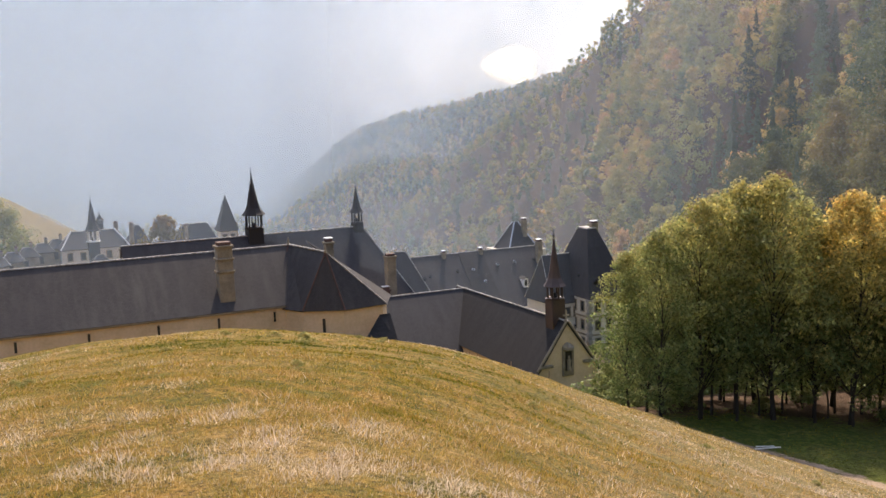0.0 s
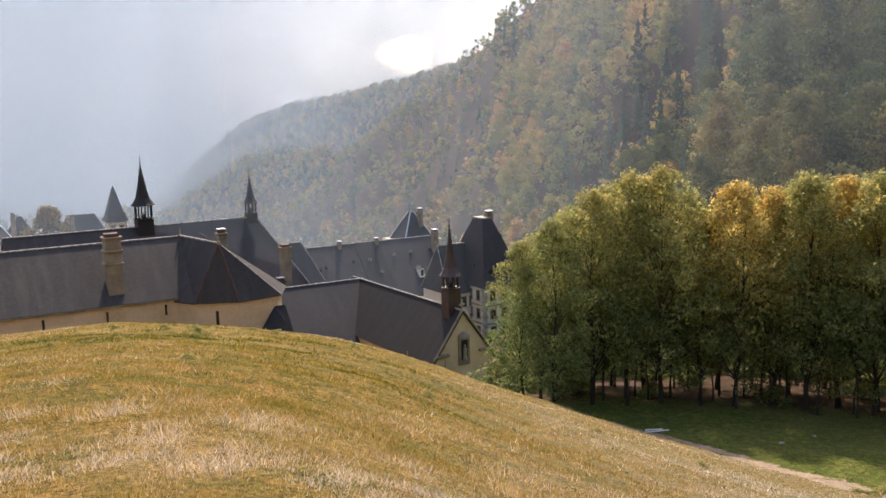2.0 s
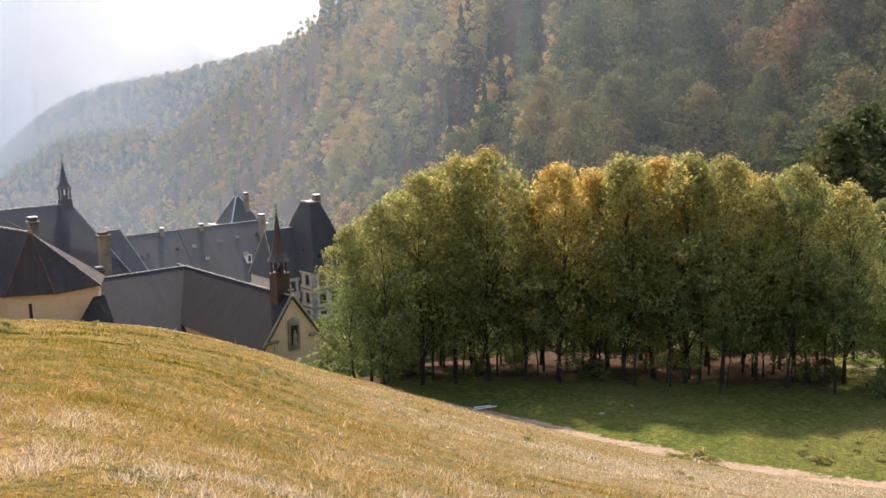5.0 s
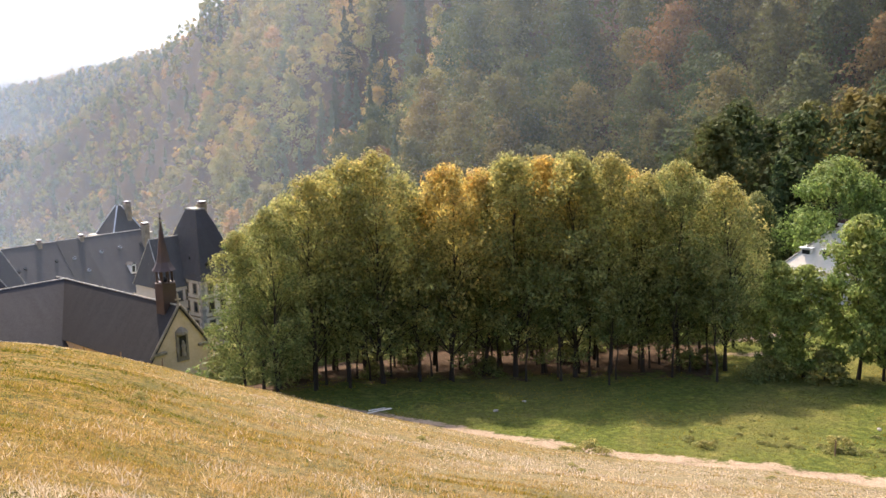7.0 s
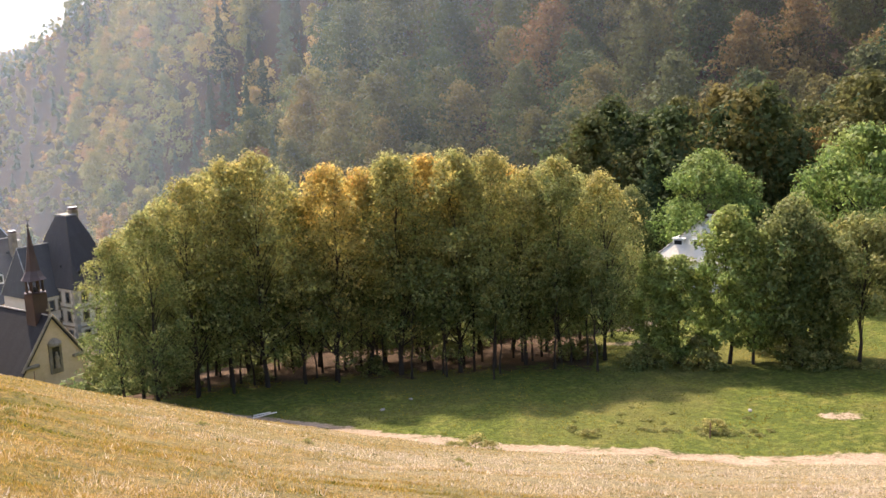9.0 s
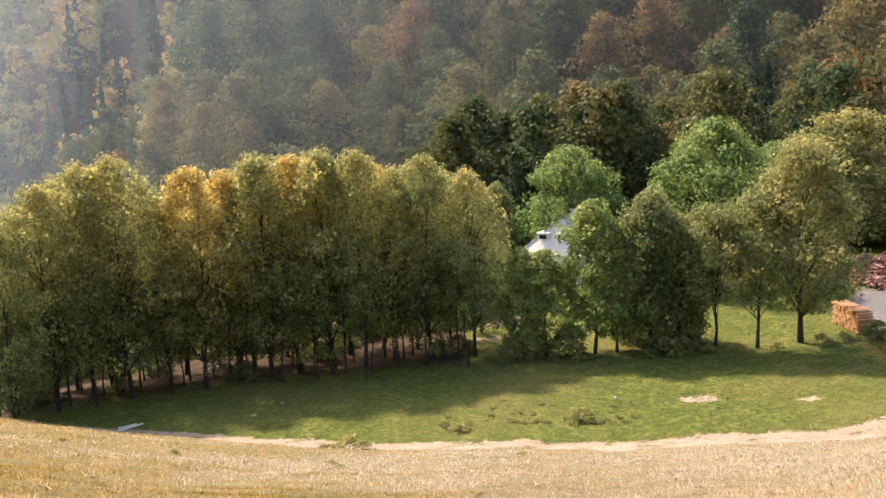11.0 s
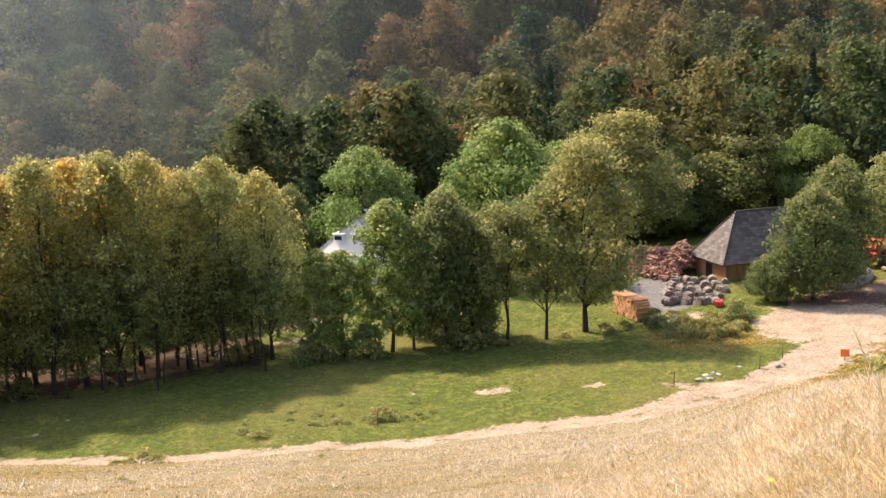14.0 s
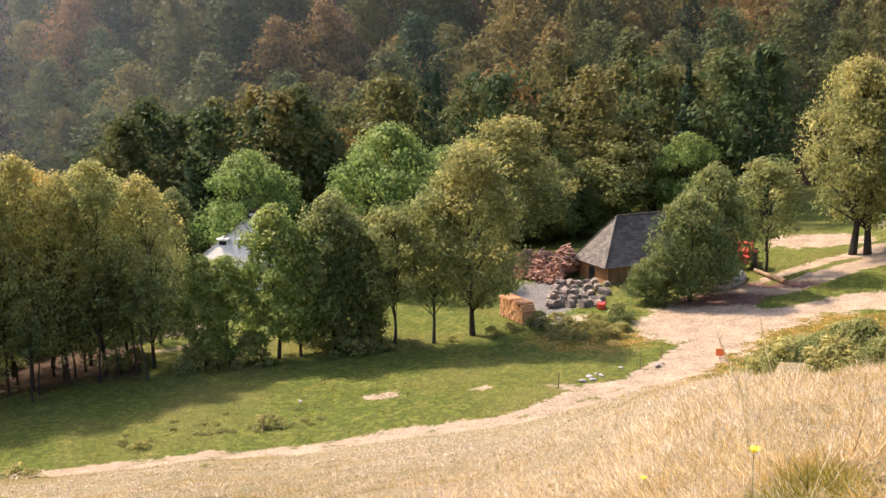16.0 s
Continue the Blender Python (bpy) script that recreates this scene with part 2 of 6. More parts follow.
# ---- the lie of the land ----
def smooth_knots(table, column):
    xs = np.arange(-180.0, 180.5, 0.5)
    ys = np.interp(xs, [r[0] for r in table], [r[column] for r in table])
    k = np.exp(-0.5 * (np.arange(-8, 9) / 3.5) ** 2)
    pad = np.concatenate([ys[-9:-1], ys, ys[1:9]])
    return xs, np.convolve(pad, k / k.sum(), "valid")


# azimuth, fall and bend of the hill under the camera
HILL = [(-180, -0.25, 0.0), (-110, -0.1, 0.0), (-60, 0.13, 0.0008), (-25, 0.141, 0.00079), (-20, 0.134, 0.00079), (-12, 0.133, 0.00079), (-4, 0.157, 0.00068),
        (0, 0.180, 0.00053), (4, 0.207, 0.00047), (9, 0.245, 0.0004), (17, 0.289, 0.0004), (25, 0.325, 0.0004), (33, 0.342, 0.0004), (46, 0.350, 0.0004),
        (58, 0.326, 0.0005), (64, 0.27, 0.0011), (68, 0.205, 0.0023), (72, 0.11, 0.00625), (78, 0.033, 0.0111), (100, 0.0, 0.008), (140, -0.2, 0.0), (180, -0.25, 0.0)]
# azimuth and the height of the low ground at each of these distances
RANGES = (40, 56, 75, 100, 140, 190, 260, 400)
LOW = [(-180, 8, 12, 16, 20, 28, 38, 52, 80), (-60, -17, -20, -22, -25, -29, -31, -28, -10), (-27.5, -19, -21, -23, -26, -31, -34, -31, -23), (-24.5, -19, -21, -23, -26, -32, -36, -35, -31),
       (-22, -19, -21, -23, -26, -32, -38, -41, -43), (-20, -19, -21, -23, -27, -33, -39, -47, -72), (-14, -20, -22, -24, -27, -33, -40, -52, -95), (3, -19.5, -20, -20.2, -30, -38, -45, -58, -95),
       (9, -19.6, -20.2, -23.5, -31, -37, -42, -50, -80), (13, -19.6, -20, -21.8, -28, -36, -41, -46, -60), (24, -19.7, -20.3, -22, -23, -26, -29, -32, -36), (38, -19.8, -20.4, -21.8, -22.6, -24, -25, -25, -25),
       (50, -19.8, -20.4, -21.3, -21.8, -22.5, -23, -23, -23), (62, -19.6, -20.0, -20.6, -20.6, -20.5, -20, -19, -19),
       (80, -19.3, -19.5, -19.2, -18.2, -16.5, -15, -14, -14), (130, -8, -6, -4, 0, 6, 14, 24, 50), (180, 8, 12, 16, 20, 28, 38, 52, 80)]
# azimuth, foot of the wooded mountain, its skyline in degrees and the skyline of the ridge behind it
MOUNT = [(-180, 500, 20, 20), (-80, 420, 14, 14), (-40, 700, -2, -3), (-24, 560, -5.8, -6), (-20, 600, -7, -9), (-15, 900, -7, -8), (-10, 850, -8.0, -5.2), (-7.2, 760, -7.6, -1.8),
         (-4.6, 640, -6.6, -0.4), (-3, 590, -5.2, 0.55), (-0.8, 530, -3.3, 0.25), (1.0, 490, -1.8, 0.8), (2.8, 455, -0.6, 1.4), (4.7, 420, 0.7, 1.5), (6.9, 380, 2.4, 2.4), (8.8, 340, 4.4, 3), (10.4, 310, 6.0, 3),
         (15, 245, 10, 4), (25, 175, 15, 5), (40, 158, 17, 6), (60, 152, 17, 6), (80, 152, 16, 6), (120, 300, 20, 14), (180, 500, 20, 20)]
HILL_S, HILL_K = smooth_knots(HILL, 1), smooth_knots(HILL, 2)
LOWS = [smooth_knots(LOW, i + 1) for i in range(len(RANGES))]
FOOT, SKYLINE, BEHIND = (smooth_knots(MOUNT, i) for i in (1, 2, 3))
# the cart track, azimuth and distance of its middle
TRACK = [(-4, 96), (2.4, 78), (9, 67.5), (17, 59.8), (25, 54), (33, 51.2), (46, 50.8), (58, 53.8), (66.5, 61), (69, 66.5), (71.5, 75), (75, 81), (79, 83), (86, 86)]


def wobble(x, y, s):
    return np.sin(x * s + 1.3) * np.cos(y * s * 1.17 + 0.4) + 0.5 * np.sin(x * s * 2.3 - y * s * 1.9 + 2.0) + 0.3 * np.cos(y * s * 4.1 + x * s * 3.3)


def value_noise(x, y, size, seed):
    """Smooth random values from 0 to 1 with blotches of that size."""
    g = np.random.default_rng(seed).random((256, 256))
    u, v = np.asarray(x) / size, np.asarray(y) / size
    i, j = np.floor(u).astype(int), np.floor(v).astype(int)
    f, h = u - i, v - j
    f, h = f * f * (3 - 2 * f), h * h * (3 - 2 * h)
    def c(p, q):
        return g[p % 256, q % 256]
    return (c(i, j) * (1 - f) + c(i + 1, j) * f) * (1 - h) + (c(i, j + 1) * (1 - f) + c(i + 1, j + 1) * f) * h


def land(x, y):
    """Height of the ground at x, y (arrays)."""
    x, y = np.asarray(x, float), np.asarray(y, float)
    r, az = np.hypot(x, y), np.degrees(np.arctan2(x, y))
    def of(k):
        return np.interp(az, *k)
    hill = -1.6 - of(HILL_S) * r - of(HILL_K) * r * r + 0.05 * wobble(x, y, 0.55) * np.clip(r / 8, 0, 1) + 0.08 * wobble(x, y, 0.16) * np.clip(r / 30, 0, 1)
    cols = np.stack([of(k) for k in LOWS])
    pos = np.interp(r, RANGES, np.arange(len(RANGES)))
    i = np.minimum(pos.astype(int), len(RANGES) - 2)
    f = pos - i
    low = np.take_along_axis(cols, i[None], 0)[0] * (1 - f) + np.take_along_axis(cols, i[None] + 1, 0)[0] * f
    low = low + 0.06 * wobble(x, y, 0.4)
    low = low + 6.0 * np.exp(-(((r - 45) / 5.5) ** 2)) * np.clip((az - 70.5) / 3.5, 0, 1) * np.clip((100 - az) / 10, 0, 1)
    s = np.clip(0.5 + (hill - low) / 3.0, 0, 1)
    z = low * (1 - s) + hill * s + 0.75 * s * (1 - s)
    foot = of(FOOT)
    top_r = foot * 2.3
    top_z = top_r * np.tan(np.radians(of(SKYLINE))) - 12
    g = np.clip((r - foot) / (top_r - foot), 0, 1)
    lump = (14 * wobble(x, y, 0.011) + 5 * wobble(x, y, 0.034)) * np.sin(np.pi * g)
    m1 = low + (top_z - low) * g ** 1.1 + lump - np.clip(r - top_r, 0, None) * 0.35
    m1 = np.where(r > foot, np.maximum(m1, low - 60), -1e3)
    m2 = (1500 * np.tan(np.radians(of(BEHIND))) - 14 + 130) * np.exp(-(((r - 1500) / 330) ** 2)) - 130
    m3 = np.interp(az, [-180, -60, -40, -23, -3, 3.2, 9, 180], [900, 300, 200, 150, 60, 50, 50, 50]) * np.clip((r - 1750) / 650, 0, 1) ** 1.2 - 130
    out = np.where(r > foot, np.maximum(m1, np.where(r > 600, np.maximum(m2, np.where(r > 1750, m3, -1e3)), -1e3)), z)
    return np.where(r > foot, np.maximum(out, np.where(r < foot * 1.05, low, -1e3)), out)


def land_at(x, y):
    return float(land(np.array([x]), np.array([y]))[0])


def polar(az, d, dz=0.0):
    """A place on the ground by azimuth and distance."""
    x, y = d * math.sin(radians(az)), d * math.cos(radians(az))
    return Vector((x, y, land_at(x, y) + dz))


def from_line(x, y, line):
    """Distance from a line through places given by azimuth and distance."""
    best = np.full(x.shape, 1e9)
    line = np.array([(d * math.sin(radians(a)), d * math.cos(radians(a))) for a, d in line])
    for a, b in zip(line, line[1:]):
        d = b - a
        f = np.clip(((x - a[0]) * d[0] + (y - a[1]) * d[1]) / (d @ d), 0, 1)
        best = np.minimum(best, np.hypot(x - a[0] - f * d[0], y - a[1] - f * d[1]))
    return best


# ---- ground: one sheet from the camera's feet to the horizon ----
def ground_material():
    m, t, b = material("ground_cover", 0.95)
    def attr(name):
        a = t.nodes.new("ShaderNodeAttribute")
        a.attribute_name = name
        return a.outputs["Fac"]
    big, mid, fine = noisy(t, 0.09, 4), noisy(t, 0.7, 5), noisy(t, 6.0, 6)
    dry = ramp(t, noisy(t, 1.5, 6, rough=0.7), (0.32, (0.085, 0.095, 0.012)), (0.45, (0.20, 0.155, 0.022)), (0.56, (0.31, 0.19, 0.038)), (0.68, (0.39, 0.225, 0.078)))
    dry = mixed(t, ramp(t, noisy(t, 0.4, 5, rough=0.7), (0.5, (0, 0, 0)), (0.64, (0.75, 0.75, 0.75))), dry, (0.40, 0.275, 0.105))
    dry = mixed(t, ramp(t, noisy(t, 0.6, 6, rough=0.7), (0.55, (0, 0, 0)), (0.66, (0.75, 0.75, 0.75))), dry, (0.10, 0.105, 0.014))
    dry = mixed(t, sums(t, "MULTIPLY", attr("bleached"), 0.88), dry, (0.365, 0.295, 0.175))
    stipple = noisy(t, 16.0, 5, rough=0.75)
    dry = mixed(t, 1.0, dry, ramp(t, stipple, (0.38, (0.16,) * 3), (0.52, (0.95,) * 3), (0.64, (1.0,) * 3)), "MULTIPLY")
    lush = ramp(t, mid, (0.3, (0.09, 0.12, 0.02)), (0.5, (0.155, 0.175, 0.032)), (0.68, (0.22, 0.195, 0.052)))
    lush = mixed(t, ramp(t, noisy(t, 2.4, 5), (0.45, (0.75, 0.75, 0.75)), (0.6, (0, 0, 0))), lush, (0.065, 0.085, 0.018))
    lush = mixed(t, ramp(t, big, (0.45, (0, 0, 0)), (0.65, (0.45, 0.45, 0.45))), lush, (0.20, 0.165, 0.055))
    soil = ramp(t, mid, (0.25, (0.24, 0.168, 0.11)), (0.5, (0.38, 0.278, 0.188)), (0.75, (0.51, 0.39, 0.28)))
    soil = mixed(t, ramp(t, fine, (0.4, (0, 0, 0)), (0.7, (0.6, 0.6, 0.6))), soil, (0.45, 0.345, 0.25))
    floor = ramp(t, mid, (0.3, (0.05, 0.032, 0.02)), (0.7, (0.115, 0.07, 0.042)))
    jag = sums(t, "ADD", sums(t, "MULTIPLY", sums(t, "SUBTRACT", mid, 0.5), 1.2), sums(t, "MULTIPLY", sums(t, "SUBTRACT", noisy(t, 3.0, 4), 0.5), 0.9))
    def edge(name):
        return ramp(t, sums(t, "ADD", attr(name), jag), (0.42, (0, 0, 0)), (0.62, (1, 1, 1)))
    col = mixed(t, edge("dry"), lush, dry)
    col = mixed(t, edge("woods_and_shade"), col, floor)
    soil = mixed(t, edge("gravel"), soil, ramp(t, fine, (0.35, (0.13, 0.118, 0.105)), (0.65, (0.25, 0.23, 0.21))))
    soil = mixed(t, edge("chips_and_shadow"), soil, ramp(t, fine, (0.35, (0.12, 0.062, 0.045)), (0.65, (0.26, 0.15, 0.115))))
    col = mixed(t, edge("dirt"), col, soil)
    col = mixed(t, ramp(t, fine, (0.3, (0.45,) * 3), (0.65, (0.0,) * 3)), col, tuple((0.05, 0.05, 0.02)), "MULTIPLY")
    t.links.new(col, b.inputs["Base Color"])
    b.inputs["Specular IOR Level"].default_value = 0.1
    bumped(t, b, sums(t, "ADD", sums(t, "ADD", sums(t, "MULTIPLY", mid, 0.5), sums(t, "MULTIPLY", noisy(t, 2.6, 4), 0.9)), sums(t, "ADD", sums(t, "MULTIPLY", fine, 0.5), sums(t, "MULTIPLY", stipple, 0.4))), 0.9, 0.2)
    return m


def blob(x, y, az, d, rx, ry=None):
    """1 inside an ellipse that is rx wide across the line of sight and ry deep, falling to 0 outside."""
    a = radians(az)
    dx, dy = x - d * math.sin(a), y - d * math.cos(a)
    across, along = dx * math.cos(a) - dy * math.sin(a), dx * math.sin(a) + dy * math.cos(a)
    return np.clip(1.5 - np.hypot(across / rx, along / (ry or rx)), 0, 1)


def cover(x, y):
    """Dirt, dryness and woodland floor at x, y; the floor colour also carries shade under the limes."""
    r, az = np.hypot(x, y), np.degrees(np.arctan2(x, y))
    wide = np.interp(az, [0, 17, 46, 64, 68, 75], [0.95, 0.95, 0.95, 1.2, 1.8, 2.3])
    d = from_line(x, y, TRACK)
    ragged = 0.7 + 0.6 * value_noise(x, y, 1.7, 21)
    dirt = np.clip(1.35 - d / (wide * 1.35 * ragged), 0, 1) * np.where((d < 0.3) & (az < 66), 0.62, 1.0)
    for line, w in ((((69.2, 80.5), (70.2, 82.0), (72.5, 86.0), (75.5, 89.9), (78.8, 97.0), (84, 104)), 2.6), (((73.4, 90.2), (75.0, 94.4), (77.7, 99.8), (80, 104)), 1.2)):
        dirt = np.maximum(dirt, np.clip(1.35 - from_line(x, y, line) / (w * 1.35 * ragged), 0, 1))
    for spot in ((68.6, 75.5, 3.6, 4.8), (70.6, 78, 3.6, 3.2), (60.7, 87, 3.2, 7.0), (60.5, 80, 2.2, 4.5), (61.8, 78, 2.2, 2.2), (75.5, 105.5, 5, 3.4), (83, 112, 8, 7),
                 (51.1, 60, 1.3, 0.9), (56.8, 60.6, 0.9, 0.7), (62.6, 60.5, 2.4, 0.9), (39.3, 79, 2.0, 0.8), (38, 85, 5, 2), (31, 86.5, 7.0, 1.1), (23, 86.5, 7.0, 1.1), (15, 86.0, 7.0, 1.1), (79.7, 4.5, 0.22, 0.25)):
        dirt = np.maximum(dirt, blob(x, y, *spot) * (0.68 if spot[2] < 3 else 1.0))
    for line, w in ((((73.8, 81.6), (75.6, 84.8), (77.2, 88.5), (79.5, 94.0)), 1.3), (((70.4, 88.6), (72.2, 92.6), (74.0, 96.2), (76.2, 101)), 1.6), (((73.2, 88.6), (75.0, 92.4), (77.4, 97.4)), 0.5)):
        dirt = dirt * (1 - np.clip(1.5 - from_line(x, y, line) / (w * ragged), 0, 1))
    edge = np.interp(az, [a for a, _ in TRACK], [q for _, q in TRACK])
    dry = np.clip(0.5 + (edge - r) / 4.0, 0, 1)
    dry = np.where(az < 2, 1.0, np.where(az > 72, np.clip(0.5 + (42 - r) / 6, 0, 1), dry))
    dry = np.where((az < -15) & (r > 150), 0.85, dry)
    dry = np.maximum(dry, 0.8 * blob(x, y, 63.5, 72, 5.5, 4))
    dry = np.where((az > 70.5) & (r < 79), 1.0, dry)
    foot = np.interp(az, *FOOT)
    woods_and_shade = np.clip(0.5 + (r - foot * 0.93) / 12, 0, 1) * (az > -20)
    woods_and_shade = np.maximum(woods_and_shade, np.clip(0.5 + (r - 235) / 12, 0, 1) * (az > -19.3) * (az < 30))
    # Floor colour widened below the limes, painting the shade beneath their crowns.
    woods_and_shade = np.maximum(woods_and_shade, np.clip(1.2 - np.abs(r - 77.0) / 9.0, 0, 1) * (az > 8) * (az < 37.5))
    # Wood chips and the yard trees' shadow, painted as one dark patch.
    chips_and_shadow = np.maximum(blob(x, y, 70.8, 83.2, 4.5, 2.2), 0.8 * blob(x, y, 74.0, 88.0, 3.5, 1.6))
    gravel = np.maximum(blob(x, y, 60.7, 87, 3.4, 7.5), blob(x, y, 60.5, 80, 2.4, 5))
    return dirt, dry, woods_and_shade, chips_and_shadow, gravel


def bleached_at(x, y):
    """How far the pasture has bleached to straw: more and more round the hill."""
    az, r = np.degrees(np.arctan2(x, y)), np.hypot(x, y)
    return np.clip((az + 3) / 50, 0, 1) * np.clip((64 - r) / 12, 0, 1) * (0.55 + 0.9 * value_noise(x, y, 2.8, 31) + 0.5 * np.clip((az - 55) / 12, 0, 1))


def build_ground():
    az = np.concatenate([np.arange(-180, -40, 4.0), np.arange(-40, 92, 0.4), np.arange(92, 180, 4.0)])
    r = np.concatenate([np.geomspace(0.3, 30, 70)[:-1], np.arange(30, 112, 0.6), np.geomspace(112, 2600, 95)])
    A, Rr = np.meshgrid(np.radians(az), r)
    x, y = (Rr * np.sin(A)).ravel(), (Rr * np.cos(A)).ravel()
    z = land(x, y)
    dirt, dry, woods_and_shade, chips_and_shadow, gravel = cover(x, y)
    z = z - 0.10 * np.clip(dirt, 0, 1) * (np.hypot(x, y) < 100)
    n, k = len(az), len(r)
    i, j = np.meshgrid(np.arange(k - 1), np.arange(n), indexing="ij")
    a, b = (i * n + j).ravel(), (i * n + (j + 1) % n).ravel()
    quads = np.stack([a, a + n, b + n, b], 1)
    x, y, z = np.append(x, 0.0), np.append(y, 0.0), np.append(z, -1.6)
    tris = np.stack([np.full(n, n * k), np.arange(n), (np.arange(n) + 1) % n], 1)
    me = bpy.data.meshes.new("ground")
    me.from_pydata(np.stack([x, y, z], 1).tolist(), [], quads.tolist() + tris.tolist())
    for name, v in (("dirt", dirt), ("dry", dry), ("woods_and_shade", woods_and_shade), ("chips_and_shadow", chips_and_shadow), ("gravel", gravel), ("bleached", bleached_at(x[:-1], y[:-1]))):
        me.attributes.new(name, "FLOAT", "POINT").data.foreach_set("value", np.append(v, 0.0).astype(np.float32))
    me.polygons.foreach_set("use_smooth", np.ones(len(me.polygons), bool))
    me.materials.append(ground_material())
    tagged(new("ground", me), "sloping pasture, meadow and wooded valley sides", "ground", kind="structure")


build_ground()

# ---- the monastery ----
U, V = Vector((0.91, 0.4147, 0)), Vector((0.4147, -0.91, 0))


def on(origin, a, b, z):
    """The place a metres along the monastery's long side and b metres across it, at height z."""
    return Vector((*origin, 0)) + U * a + V * b + Vector((0, 0, z))


def ridge_cap(name, house, pts, r=0.11, mat=None):
    bm = bmesh.new()
    for a, b in zip(pts, pts[1:]):
        a, b = Vector(a), Vector(b)
        n = max(1, int((b - a).length / 0.5))
        for i in range(n):
            p, q = a.lerp(b, i / n), a.lerp(b, (i + 1) / n)
            rod(bm, p + Vector((0, 0, 0.02)), q + Vector((0, 0, 0.05)), r, r * 0.85, 6)
    return part(name, bm, mat or RIDGE, house)


def ranged_house(house, o, a0, a1, half, ze, zr, zb, roof_mat, wall_mat, hip0=0.0, hip1=0.0, across=False, over=0.35, b0=0.0):
    """Walls and a steep roof over a range that runs from a0 to a1 (across: along V); hips at its ends, or gables where 0."""
    def at(a, b, z):
        return on(o, b, a, z) if across else on(o, a, b + b0, z)
    bm = bmesh.new()
    section = lambda a, top: [at(a, -half, zb), at(a, half, zb), at(a, half, ze)] + ([at(a, 0, zr - 0.25)] if top else []) + [at(a, -half, ze)]
    e0, e1 = section(a0, hip0 == 0), section(a1, hip1 == 0)
    v0, v1 = [bm.verts.new(p) for p in e0], [bm.verts.new(p) for p in e1]
    bm.faces.new(v0), bm.faces.new(v1)
    bm.faces.new((v0[0], v0[1], v1[1], v1[0]))
    bm.faces.new((v0[1], v0[2], v1[2], v1[1])), bm.faces.new((v0[-1], v0[0], v1[0], v1[-1]))
    bmesh.ops.recalc_face_normals(bm, faces=bm.faces[:])
    wall = part("wall", bm, wall_mat, house)
    k = (zr - ze) / half
    zo, w = ze - over * k, half + over
    g0, g1 = (a0 - over if hip0 else a0 - 0.2), (a1 + over if hip1 else a1 + 0.2)
    r0, r1 = (a0 + hip0 if hip0 else g0), (a1 - hip1 if hip1 else g1)
    for s in (-1, 1):
        bm = bmesh.new()
        slab(bm, [at(g0, s * w, zo), at(g1, s * w, zo), at(r1, 0, zr), at(r0, 0, zr)], 0.14)
        part("roof", bm, roof_mat, house)
    for g, r, h in ((g0, r0, hip0), (g1, r1, hip1)):
        if h:
            bm = bmesh.new()
            slab(bm, [at(g, -w, zo), at(g, w, zo), at(r, 0, zr)], 0.14)
            part("roof", bm, roof_mat, house)
            ridge_cap("hip_tiles", house, [at(g, -w, zo), at(r, 0, zr), at(g, w, zo)], 0.09)
    ridge_cap("ridge_tiles", house, [at(r0, 0, zr), at(r1, 0, zr)])
    return wall


def chimney(o, w, d, z0, z1, label, steps=2, pots=True, mat=None):
    c = thing("chimney", (*o, z0), label, "chimney")
    turn = 24.5
    bm = bmesh.new()
    box(bm, (*o, (z0 + z1) / 2 - 0.3), (w, d, z1 - z0 - 0.2), turn, 0.03)
    part("shaft", bm, mat or STONE, c)
    z = z1 - 0.4
    for i in range(steps):
        bm = bmesh.new()
        box(bm, (*o, z - i * 1.35), (w + 0.3, d + 0.3, 0.22), turn, 0.04)
        part("band", bm, mat or STONE, c)
    bm = bmesh.new()
    box(bm, (*o, z1 - 0.15), (w * 0.86, d * 0.86, 0.4), turn, 0.03)
    part("cap", bm, RUST, c)
    if pots:
        bm = bmesh.new()
        box(bm, (*o, z1 + 0.12), (w * 1.0, d * 1.0, 0.12), turn, 0.02)
        part("cover_slab", bm, ZINC, c, "pale cover slab")
    return c


